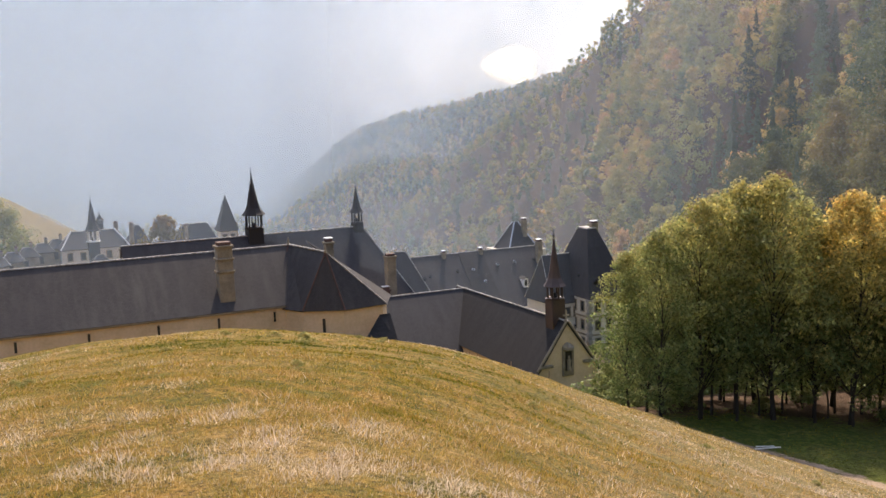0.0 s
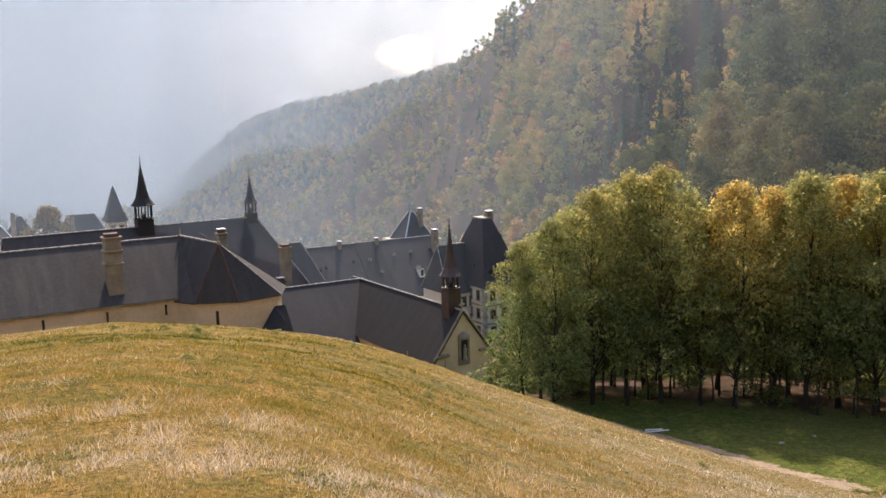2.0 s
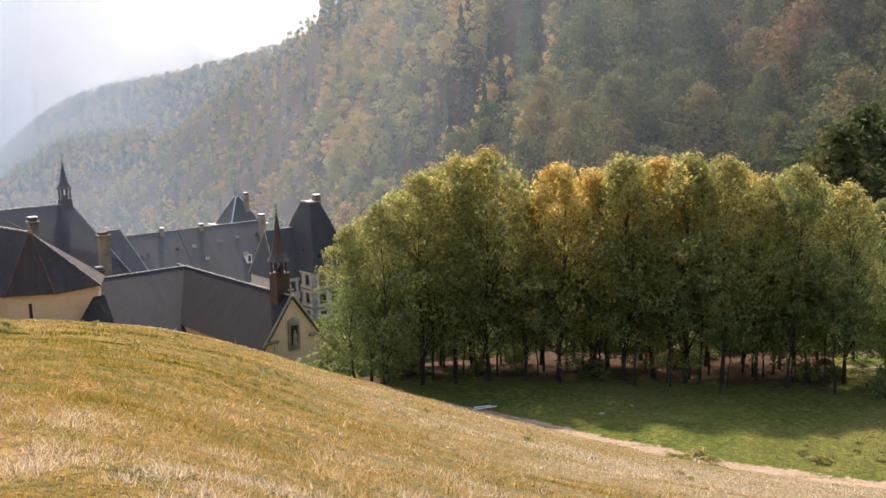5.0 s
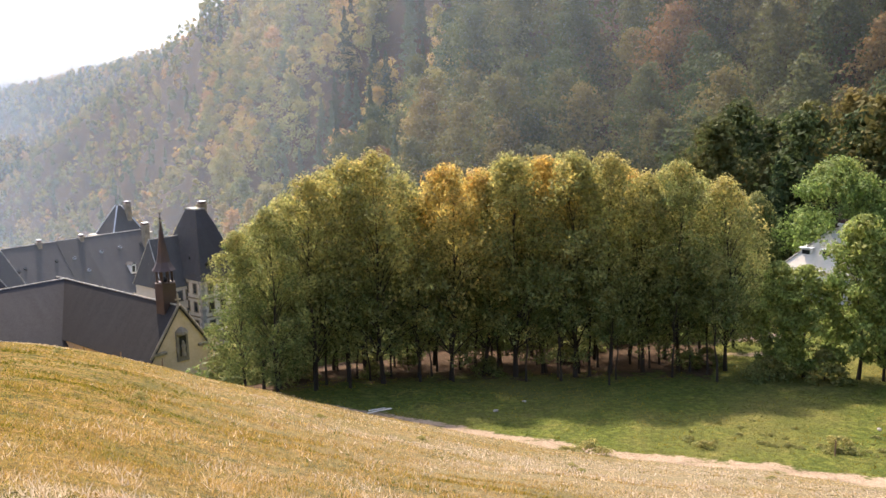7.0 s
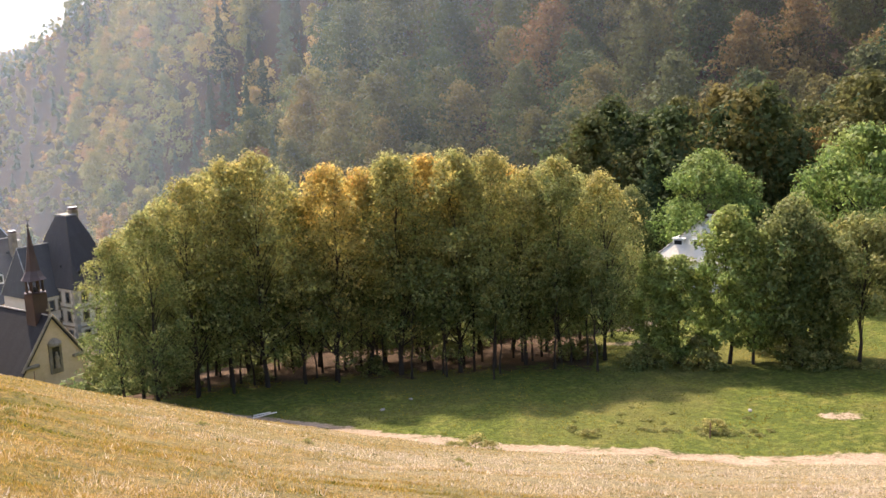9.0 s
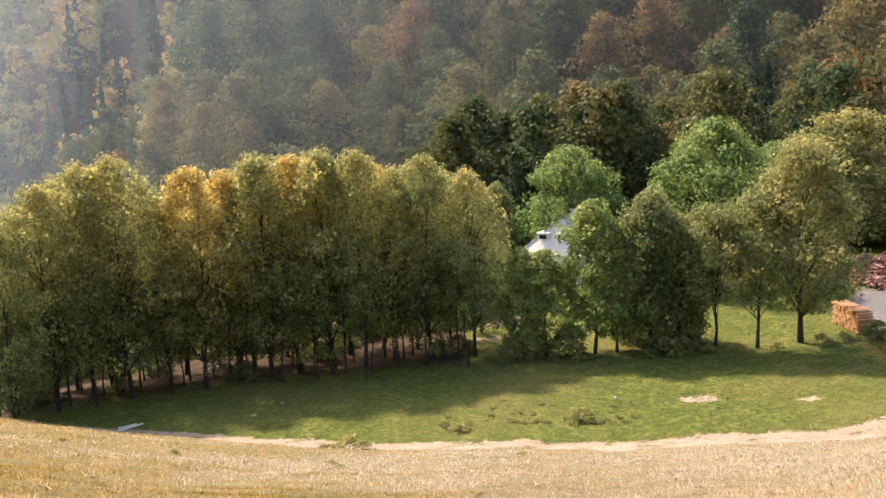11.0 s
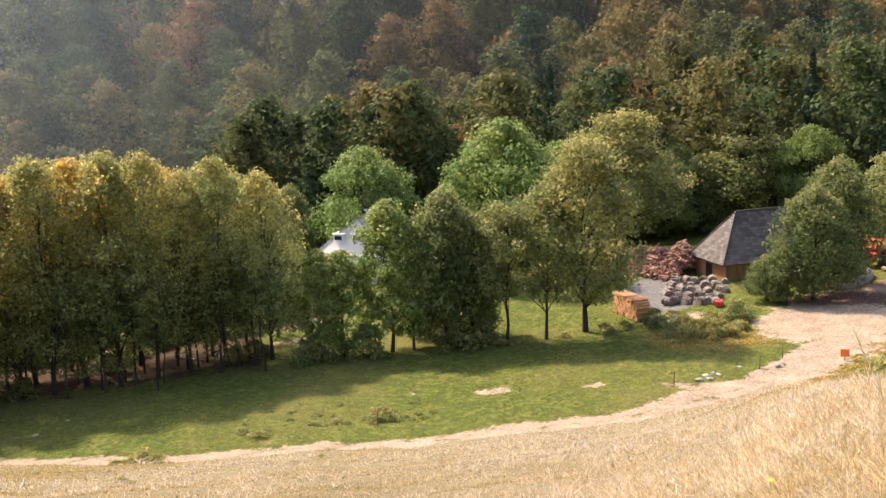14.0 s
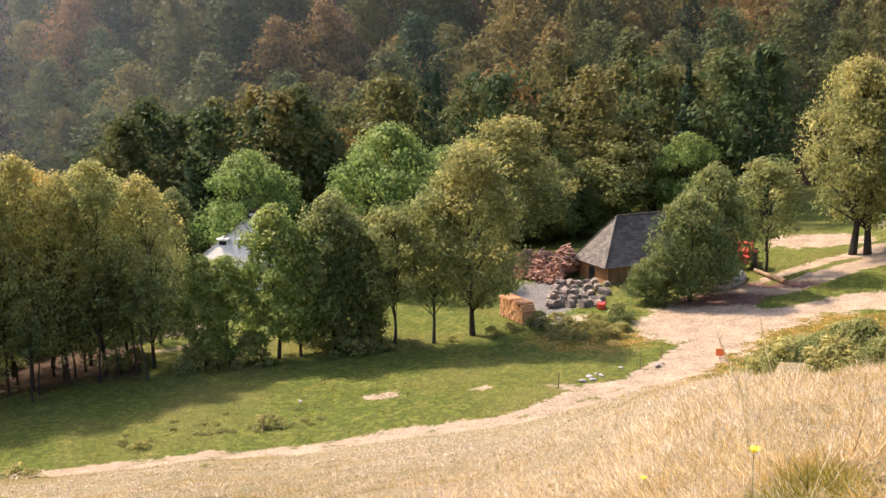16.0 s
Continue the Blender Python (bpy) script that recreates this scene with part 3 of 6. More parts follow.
def spire(o, z0, z1, ztip, half, label, base_mat, roof_mat, lantern=1.9, cross=1.4, sides=8, shaft_mat=None):
    """A slender spire on an open lantern: shaft from z0 to z1, lantern above it, roof up to ztip."""
    s = thing("bell_spire", (*o, z0), label, "spire")
    bm = bmesh.new()
    box(bm, (*o, (z0 + z1) / 2), (half * 1.75, half * 1.75, z1 - z0), 24.5, 0.03)
    part("shaft", bm, shaft_mat or base_mat, s)
    bm = bmesh.new()
    lathe(bm, (*o, z1), [(half * 1.12, 0), (half * 1.2, 0.12), (half * 1.05, 0.2)], sides, 0.4)
    part("sill", bm, base_mat, s)
    for i in range(sides):
        a = 0.4 + math.tau * i / sides
        bm = bmesh.new()
        box(bm, (o[0] + half * 0.92 * math.cos(a), o[1] + half * 0.92 * math.sin(a), z1 + 0.1 + lantern / 2), (0.17, 0.17, lantern), math.degrees(a), 0.02)
        part("post", bm, base_mat, s)
    bm = bmesh.new()
    lathe(bm, (*o, z1 + lantern * 0.1), [(half * 0.25, 0), (half * 0.3, 0.25), (half * 0.22, 0.5), (half * 0.1, 0.6)], 10)
    part("bell", bm, IRON, s)
    zl, h = z1 + lantern + 0.05, ztip - z1 - lantern
    bm = bmesh.new()
    lathe(bm, (*o, zl), [(half * 1.0, -0.1), (half * 1.42, 0), (half * 1.15, h * 0.06), (half * 0.82, h * 0.17), (half * 0.62, h * 0.33), (half * 0.34, h * 0.64), (0.05, h)], sides, 0.4)
    part("roof", bm, roof_mat, s)
    bm = bmesh.new()
    rod(bm, (*o, ztip - 0.1), (*o, ztip + cross), 0.05, 0.035, 6)
    lathe(bm, (*o, ztip + 0.05), [(0.04, 0), (0.14, 0.1), (0.14, 0.2), (0.04, 0.3)], 8)
    box(bm, (*o, ztip + cross * 0.72), (0.5, 0.06, 0.06), 24.5)
    part("cross", bm, IRON, s, "wrought-iron cross with a ball")
    return s


def window(house, p, w, h, n, arched=False, mat=None):
    """A window in a wall at p whose outward normal is n: a stone surround, a recessed pane and a glazing bar."""
    n = Vector(n).normalized()
    rz = math.degrees(math.atan2(n.y, n.x)) + 90
    p = Vector(p)
    side = Vector((-n.y, n.x, 0))
    bm = bmesh.new()
    for s in (-1, 1):
        box(bm, p + side * s * (w / 2 + 0.07) + n * 0.04, (0.14, 0.16, h + 0.28), rz)
    box(bm, p + Vector((0, 0, h / 2 + 0.07)) + n * 0.041, (w, 0.16, 0.14), rz)
    fr = part("window", bm, mat or STONE, house)
    bm = bmesh.new()
    box(bm, p + n * 0.012, (w, 0.03, h), rz)
    part("pane", bm, PANE, fr)
    bm = bmesh.new()
    box(bm, p - Vector((0, 0, h / 2 + 0.06)) + n * 0.07, (w + 0.4, 0.26, 0.12), rz)
    part("sill", bm, mat or STONE, fr)
    return fr


def roof_window(house, p, slope_n, lit=False):
    """A small hooded dormer or skylight lying on the roof at p."""
    n = Vector(slope_n).normalized()
    m = Matrix.Translation(Vector(p) + n * 0.12) @ n.to_track_quat("Z", "Y").to_matrix().to_4x4()
    bm = bmesh.new()
    bmesh.ops.create_cone(bm, cap_ends=True, segments=10, radius1=0.36, radius2=0.31, depth=0.3, matrix=m)
    d = part("oculus", bm, ZINC if lit else SLATE_DEEP, house)
    bm = bmesh.new()
    bmesh.ops.create_cone(bm, cap_ends=True, segments=10, radius1=0.24, radius2=0.24, depth=0.06, matrix=Matrix.Translation(n * 0.15) @ m)
    part("pane", bm, PANE, d)


def dormer(house, p, w=0.9, h=1.5, mat=None):
    """An upright dormer that faces across the monastery, with its own small roof."""
    p = Vector(p)
    bm = bmesh.new()
    box(bm, p + V * -0.6 + Vector((0, 0, h / 2)), (w, 1.6, h), 24.5)
    d = part("dormer", bm, mat or WHITE_PAINT, house, "pale dormer window")
    bm = bmesh.new()
    box(bm, p + V * 0.22 + Vector((0, 0, h * 0.52)), (w * 0.6, 0.06, h * 0.7), 24.5)
    part("pane", bm, PANE, d)
    bm = bmesh.new()
    for s in (-1, 1):
        slab(bm, [p + V * 0.4 + U * s * (w / 2 + 0.15) + Vector((0, 0, h - 0.05)), p - V * 1.7 + U * s * (w / 2 + 0.15) + Vector((0, 0, h - 0.05)),
                  p - V * 1.7 + Vector((0, 0, h + 0.45)), p + V * 0.4 + Vector((0, 0, h + 0.45))], 0.06)
    part("roof", bm, SLATE, d)


def slit(house, p, n, h=1.1, w=0.26):
    n = Vector(n)
    rz = math.degrees(math.atan2(n.y, n.x)) + 90
    bm = bmesh.new()
    for s in (-1, 1):
        box(bm, Vector(p) + Vector((-n.y, n.x, 0)) * s * (w / 2 + 0.06) + n * 0.02, (0.12, 0.1, h + 0.2), rz)
    fr = part("window_slit", bm, LIME, house)
    bm = bmesh.new()
    box(bm, Vector(p) + n * 0.01, (w, 0.03, h), rz)
    part("pane", bm, PANE, fr)


# long range with the polygonal end and its big chimney
KNOT = (-18.1, 112.9)
long_range = thing("long_range", (*on(KNOT, -22, 0, -27).xy, -27), "long low monastery range with ochre walls and dark slate roof", "building")
ranged_house(long_range, KNOT, -48, 0, 5.8, -19.4, -14.0, -29, SLATE_OLD, LIME, hip1=0.001)
for a in (-29.4, -22.6, -15.8, -9.6, -3.6):
    slit(long_range, on(KNOT, a, 5.83, -20.9), V)
bm = bmesh.new()
box(bm, on(KNOT, -24.2, 5.95, -19.85), (47.2, 0.3, 0.28), 24.5, 0.05)
part("cornice", bm, STONE, long_range)

apse = thing("apse", (*on(KNOT, 2, 6, -28).xy, -28), "many-sided ochre apse with steep slate roof and lichened hips", "building")
RING = [(-3.6, -5.8), (-3.0, 4.6), (-1.05, 8.2), (2.75, 10.25), (7.5, 9.4), (9.8, 4.6), (9.8, -5.8)]
bm = bmesh.new()
prism(bm, [on(KNOT, a, b, 0).xy[:] for a, b in RING], -29, -20.0)
part("wall", bm, LIME, apse)
top_a, top_k, top_b = on(KNOT, 1.8, 8.0, -14.1), on(KNOT, 0.0, 0.0, -13.95), on(KNOT, 3.0, -3.0, -14.0)
eave = [on(KNOT, 1.8 + (a - 1.8) * 1.07, 2 + (b - 2) * 1.05, -20.15) for a, b in RING]
for i, j, *apexes in ((0, 1, top_k), (1, 2, top_k), (2, 2, top_a, top_k), (2, 3, top_a), (3, 4, top_a), (4, 5, top_a), (5, 6, top_b, top_a)):
    bm = bmesh.new()
    slab(bm, [eave[i]] + ([eave[j]] if j > i else []) + apexes, 0.14)
    part("roof", bm, SLATE_OLD, apse)
for i, top in ((2, top_a), (3, top_a)):
    ridge_cap("hip_tiles", apse, [eave[i], top], 0.1, RUST)
ridge_cap("hip_tiles", apse, [eave[4], top_a], 0.08)
ridge_cap("valley_tiles", apse, [eave[1], top_k], 0.13, RUST)
ridge_cap("ridge_tiles", apse, [top_k, top_a], 0.13)
slit(apse, on(KNOT, 0.85, 9.25, -21.8), (on(KNOT, 2.75, 10.25, 0) - on(KNOT, -1.05, 8.2, 0)).cross(Vector((0, 0, 1))).normalized(), 1.5, 0.34)
for p, h in ((top_a, 0.9), (top_k, 0.9)):
    bm = bmesh.new()
    lathe(bm, p, [(0.16, -0.1), (0.2, 0.15), (0.09, 0.3), (0.13, 0.5), (0.03, h)], 8)
    part("finial", bm, STONE, apse)
AX = 108.06
chimney((AX * math.sin(radians(-12.75)), AX * math.cos(radians(-12.75))), 1.6, 1.5, -20.2, -12.5, "tall stepped ochre stone chimney on a slate roof", 3, False)
# Added roof piece, fitted to the camera's view of the wing's hip end.
corner_piece = thing("lean_to_roof", (-7.6, 105.0, -24), "added dark slate roof piece filling the corner beside the apse", "building")
bm = bmesh.new()
slab(bm, [(-7.6, 105.75, -21.0), (-6.5, 106.3, -21.0), (-5.6, 103.9, -23.7), (-9.25, 103.6, -23.5)], 0.12)
part("roof", bm, SLATE_SHADE_SIDE, corner_piece)
bm = bmesh.new()
prism(bm, [(-9.0, 103.8), (-5.8, 104.1), (-6.5, 106.2), (-7.6, 105.6)], -29, -23.8)
part("wall", bm, LIME, corner_piece)
chimney(on(KNOT, 3.9, 2.6, 0).xy[:], 0.9, 0.85, -17.0, -13.4, "short stone chimney with pale cover slab", 1)

# chapel with two wings and a niche in its gable
COR = (2.0, 137.5)
chapel = thing("chapel", (*on(COR, 0, 14, -33).xy, -33), "ochre chapel with statue niche in its gable and slate roof", "building")
ranged_house(chapel, COR, -2, 27.2, 4.05, -29.65, -24.0, -38, SLATE_SHADE_SIDE, LIME, across=True)
wing = thing("chapel_wing", (*on(COR, -6, 0, -33).xy, -33), "slate-roofed wing built at a square corner onto the chapel", "building")
ranged_house(wing, COR, -16.5, 0.5, 8.0, -31.0, -24.02, -41, SLATE_LIT_SIDE, LIME, hip0=4.5, hip1=0.001)
bm = bmesh.new()
for s in (-1, 1):
    rod(bm, on(COR, s * 4.0, 27.32, -29.35), on(COR, s * 0.1, 27.32, -23.95), 0.16, 0.16, 6)
    box(bm, on(COR, s * 2.9, 27.35, -28.95), (1.7, 0.45, 0.32), 24.5, 0.05)
part("gable_cornice", bm, STONE, chapel)
bm = bmesh.new()
box(bm, on(COR, 0, 27.3, -28.7), (1.5, 0.28, 3.3), 24.5, 0.06)
lathe(bm, on(COR, 0, 27.25, -27.2), [(0.8, 0), (0.75, 0.3), (0.4, 0.62), (0.1, 0.75)], 12)
niche = part("niche", bm, STONE, chapel)
# Flat dark panel: the niche's inner shade is put into its colour.
bm = bmesh.new()
box(bm, on(COR, 0, 27.42, -28.6), (0.85, 0.1, 2.3), 24.5)
part("hollow", bm, IRON, niche, "flat dark panel standing in for the shade inside the niche")
statue = thing("statue", on(COR, 0, 27.55, -29.6), "small plain stone statue standing in the gable niche", "statue")
bm = bmesh.new()
lathe(bm, on(COR, 0, 27.55, -29.7), [(0.3, 0), (0.28, 0.2), (0.2, 0.6), (0.26, 1.2), (0.12, 1.4), (0.15, 1.55), (0.08, 1.75)], 10)
part("figure", bm, STONE, statue)
bm = bmesh.new()
lathe(bm, on(COR, 0, 27.1, -24.0), [(0.22, -0.2), (0.25, 0.1), (0.1, 0.25), (0.1, 1.0)], 8)
box(bm, on(COR, 0, 27.1, -23.3), (0.75, 0.16, 0.18), 24.5, 0.03)
box(bm, on(COR, 0, 27.1, -22.95), (0.2, 0.16, 0.6), 24.5, 0.03)
part("gable_cross", bm, STONE, chapel)
spire(on(COR, 0, 24.7, 0).xy[:], -27.2, -21.75, -14.5, 0.98, "slender brown spire with open lantern on the chapel ridge", COPPER, COPPER, 1.5, 1.0)
slit(chapel, on(COR, -4.08, 12, -30.6), -U, 0.9)
chimney(on(COR, -10.5, -3.0, 0).xy[:], 1.0, 0.9, -28, -23.2, "small brick chimney with pale cover slab", 1, True, RUST)

# church with two spires, square tower behind it
CH = (-13.1, 148.4)
church = thing("church", (*on(CH, -12, 0, -40).xy, -40), "long monastery church under a high slate roof", "church")
ranged_house(church, CH, -34, 4.6, 7.9, -24.9, -16.0, -42, SLATE, LIME, hip1=4.2)
spire(on(CH, -0.3, 0, 0).xy[:], -19.5, -15.4, -10.2, 0.85, "slender slate spire at the end of the church ridge", SLATE_DEEP, SLATE_DEEP, 1.5, 1.5)
spire(on(CH, -15.8, 0, 0).xy[:], -19.0, -15.0, -7.5, 1.25, "tall slate bell spire with iron cross on the church ridge", SLATE_DEEP, SLATE_DEEP, 1.9, 1.5)
roof_window(church, on(CH, 2.2, 0.9, -19.6), (U * 0.857 + Vector((0, 0, 0.515))))
T = (-35.7, 161.3)
tower = thing("square_tower", (*T, -40), "square ochre tower with steep pyramid slate roof", "tower")
bm = bmesh.new()
box(bm, (*T, -28.5), (2.6, 2.6, 23), 24.5, 0.05)
part("wall", bm, PALE, tower)
bm = bmesh.new()
lathe(bm, (*T, -17.1), [(1.85, -0.15), (2.4, 0), (1.85, 0.9), (0.06, 5.6)], 4, radians(45 + 24.5))
part("roof", bm, SLATE, tower)
for s in (-0.75, 0.75):
    window(tower, Vector((*T, -18.6)) + V * 1.32 + U * s * 0.85, 0.5, 1.6, V, mat=STONE)
    window(tower, Vector((*T, -18.6)) + U * 1.32 + V * s * 0.85, 0.5, 1.6, U, mat=STONE)

# middle ranges
MID = (-7.4, 192.0)
middle = thing("middle_range", (*on(MID, 14, 0, -46).xy, -46), "long monastery range with round skylights in its slate roof", "building")
ranged_house(middle, MID, -7.5, 27.4, 9.5, -37.0, -27.2, -48, SLATE, PALE, hip0=7.0)
nslope = V * 0.718 + Vector((0, 0, 0.696))


def on_mid(a, down):
    return on(MID, a, down * 9.5, -27.2 - down * 9.8)


for a, d, lit in ((-0.5, 0.62, 0), (2.6, 0.36, 0), (8.6, 0.32, 0), (12.0, 0.32, 1), (17.6, 0.28, 1), (21.5, 0.26, 1), (26.0, 0.25, 0), (8.5, 0.66, 0), (13.5, 0.55, 1)):
    roof_window(middle, on_mid(a, d), nslope, lit)
for a, d in ((21.5, 0.72), (25.5, 0.70)):
    dormer(middle, on_mid(a, d), 1.0, 1.7)
# Darker strip laid on the slope in place of a shaded roof valley.
bm = bmesh.new()
slab(bm, [on_mid(10.2, -0.0) + nslope * 0.1, on_mid(15.4, -0.0) + nslope * 0.1, on_mid(15.4, 0.98) + nslope * 0.1, on_mid(10.2, 0.98) + nslope * 0.1], 0.08)
part("relaid_strip", bm, SLATE_DEEP, middle, "strip of darker slates standing in for a shaded roof valley")
for a, zt in ((6.9, -26.5), (15.0, -26.6), (26.9, -25.7)):
    chimney(on(MID, a, 0.4 if a < 20 else 3.0, 0).xy[:], 0.75 if a < 20 else 1.1, 0.8 if a < 20 else 1.2, -29 if a < 20 else -34, zt, "roof-ridge chimney with pale cover slab", 1)
hip = thing("hipped_house", (-8.3, 167.0, -44), "steep hipped house with iron finials and dark slates", "building")
ranged_house(hip, (-8.3, 167.0), -4.0, 4.2, 5.5, -31.0, -22.6, -46, SLATE, LIME, hip0=3.0, hip1=3.0)
for a in (-1.0, 1.2):
    bm = bmesh.new()
    rod(bm, on((-8.3, 167.0), a, 0, -22.8), on((-8.3, 167.0), a, 0, -21.6), 0.1, 0.03, 6)
    lathe(bm, on((-8.3, 167.0), a, 0, -22.3), [(0.05, 0), (0.2, 0.12), (0.2, 0.25), (0.05, 0.36)], 8)
    part("finial", bm, ZINC, hip)
roof_window(hip, on((-8.3, 167.0), 3.3, 2.8, -27.2), nslope)
chimney((-8.2, 139.0), 1.35, 1.2, -30, -19.0, "broad ochre stone chimney stack", 1, False)
pyr = thing("pyramid_roof", (14.6, 214.0, -46), "pyramid slate roof with pale lead hips", "building")
bm = bmesh.new()
box(bm, (14.6, 214.0, -38), (9.5, 9.5, 18), 24.5)
part("wall", bm, PALE, pyr)
bm = bmesh.new()
lathe(bm, (14.6, 214.0, -31), [(6.9, 0), (6.4, 0.3), (0.6, 7.6), (0.5, 7.7)], 4, radians(45 + 24.5))
part("roof", bm, SLATE, pyr)
for i in range(4):
    a = radians(45 + 24.5 + 90 * i)
    bm = bmesh.new()
    rod(bm, (14.6 + 6.5 * math.cos(a), 214 + 6.5 * math.sin(a), -30.8), (14.6 + 0.6 * math.cos(a), 214 + 0.6 * math.sin(a), -23.3), 0.14, 0.14, 6)
    part("hip_flashing", bm, ZINC, pyr)
chimney((16.4, 213.0), 1.0, 1.0, -27, -22.6, "chimney with wide pale cover slab", 1)

# pavilion with rows of windows
K = (23.9, 169.7)
pav = thing("pavilion", (*on(K, 5, -5, -46).xy, -46), "pale three-storey pavilion with tall flared slate roof", "building")
bm = bmesh.new()
PA, PB = 8.0, 13.0
ring = [on(K, 0, 0, 0).xy[:], on(K, PA, 0, 0).xy[:], on(K, PA, -PB, 0).xy[:], on(K, 0, -PB, 0).xy[:]]
prism(bm, ring, -47, -32.0)
part("wall", bm, PALE, pav)
prof = [(1.08, -32.4), (0.98, -31.3), (0.76, -28.0), (0.49, -24.0), (0.23, -20.9)]
for k in range(4):
    da, db = ((0, 1), (1, 0), (0, -1), (-1, 0))[k]
    bm = bmesh.new()
    for (s0, z0), (s1, z1) in zip(prof, prof[1:]):
        def q(s, t, z):
            return on(K, PA / 2 * (1 + s * (da + t * db)), -PB / 2 * (1 - s * (db - t * da)), z)
        slab(bm, [q(s0, -1, z0), q(s0, 1, z0), q(s1, 1, z1), q(s1, -1, z1)], 0.12)
    part("roof", bm, SLATE, pav)
bm = bmesh.new()
box(bm, on(K, PA / 2, -PB / 2, -20.85), (2.0, 3.1, 0.25), 24.5, 0.05)
part("roof_cap", bm, RIDGE, pav)
chimney(on(K, 5.1, -6.0, 0).xy[:], 1.2, 1.1, -23, -19.8, "chimney with pale cover slab on the pavilion roof", 1)
for z in (-33.9, -37.1, -40.3, -43.4):
    for b in (-11.6, -9.3, -6.9, -4.5, -2.0):
        window(pav, on(K, -0.02, b, z), 0.95, 1.65, -U)
    for a in (1.7, 4.0, 6.3):
        window(pav, on(K, a, 0.02, z), 0.95, 1.65, V)
for z in (-32.35, -35.6, -38.8):
    bm = bmesh.new()
    box(bm, on(K, PA / 2, 0.06, z), (PA + 0.2, 0.2, 0.25), 24.5)
    box(bm, on(K, -0.06, -PB / 2, z), (0.2, PB + 0.2, 0.25), 24.5)
    part("string_course", bm, STONE, pav)
for s in (0, PA):
    for i in range(24):
        bm = bmesh.new()
        box(bm, on(K, s, 0, -46.5 + 0.6 * i), (0.85 if i % 2 else 0.6,) * 2 + (0.56,), 24.5)
        part("quoin", bm, LIMESTONE, pav)
for b in (-4.2, -8.4):
    roof_window(pav, on(K, 0.95, b, -29.0), -U * 0.85 + Vector((0, 0, 0.5)))
for a in (1.9, 4.2):
    dormer(pav, on(K, a, -0.9, -31.2), 0.9, 1.6, SLATE_DEEP)
link = thing("linking_range", (*on(K, -2, -14, -46).xy, -46), "pale range with windows joining pavilion and ridge house", "building")
ranged_house(link, K, -4.6, 3.0, 4.5, -33.0, -25.5, -47, SLATE, PALE, hip0=0.6, b0=-9.0)
for a in (-3.4, -1.6, 0.2):
    for z in (-35.2, -38.4):
        window(link, on(K, a, -4.48, z), 0.95, 1.65, V)
# lower roofs beside the chapel
shed = thing("low_outbuilding", (20.5, 121.0, -34), "low grey outbuilding with stepped roofs beside the chapel", "building")
ranged_house(shed, (19.5, 121.5), -1.5, 9, 3.0, -31.5, -29.4, -38, SLATE_OLD, PALE, b0=0)

# far cells and houses of the monastery
def far_house(az, d, length, half, zr, drop, label, hip0=2.5, hip1=2.5, mat=None, wall=None):
    o = (d * math.sin(radians(az)), d * math.cos(radians(az)))
    h = thing("far_house", (*o, zr - drop - 8), label, "house", "houses of the far cloister")
    ranged_house(h, o, -length / 2, length / 2, half, zr - drop, zr, zr - drop - 18, mat or SLATE, wall or PALE, hip0, hip1)
    for a in np.arange(-length / 2 + 1.6, length / 2 - 1.0, 2.6):
        window(h, on(o, float(a), half + 0.02, zr - drop - 1.8), 0.9, 1.5, V)
    return h, o


h, o = far_house(-19.6, 225, 13.5, 3.6, -21.6, 3.1, "far pale house with hipped slate roof and white eaves")
for a in (-6.9, 6.9):
    bm = bmesh.new()
    for s in (-1, 1):
        rod(bm, on(o, a, s * 3.95, -24.95), on(o, a * 0.64, 0, -21.45), 0.13, 0.13, 6)
    part("white_hip", bm, WHITE_PAINT, h, "white hip boards")
spire((212 * math.sin(radians(-19.6)), 212 * math.cos(radians(-19.6))), -29, -22.6, -13.9, 1.2, "white far belfry with dark needle spire", WHITE_PAINT, SLATE_DEEP, 2.2, 1.0, shaft_mat=SLATE_DEEP)
far_house(-19.3, 205, 9, 4.2, -24.5, 4.2, "far slate-roofed house below the white belfry", 4, 4)
far_house(-17.3, 240, 6, 4, -22.5, 5, "far house with steep slate roof and chimney")
far_house(-15.9, 235, 4, 3, -26.0, 2.5, "small far house with white gable", 0, 0, SLATE, WHITE_PAINT)
far_house(-14.2, 250, 12, 5.5, -23.9, 7, "tall far house with steep dark roof", 3, 3)
far_house(-12.4, 215, 7, 4, -24.2, 4, "slate-roofed house beside the church", 2, 2)
for i in range(6):
    far_house(-25.2 + 0.75 * i, 215 + 3 * i, 4.2, 2.0, -25.2 + 0.36 * i, 1.5, "far pale-walled hermit cell with slate roof", 1.2, 1.2, SLATE, STONE)
    q = 215 + 3 * i
    chimney((q * math.sin(radians(-25.0 + 0.75 * i)), q * math.cos(radians(-25.0 + 0.75 * i))), 0.6, 0.6, -27 + 0.36 * i, -24.0 + 0.36 * i, "small chimney on a hermit cell roof", 1, False)
spire((250 * math.sin(radians(-19.2)), 250 * math.cos(radians(-19.2))), -30, -22.5, -20.0, 0.8, "small far turret with needle roof", SLATE_DEEP, SLATE_DEEP, 0.8, 0.8)
for az, zt in ((-17.6, -21.3), (-14.7, -22.6), (-12.0, -22.8), (-18.4, -20.9)):
    chimney((236 * math.sin(radians(az)), 236 * math.cos(radians(az))), 0.9, 0.9, -26, zt, "far small stone chimney", 1, False)


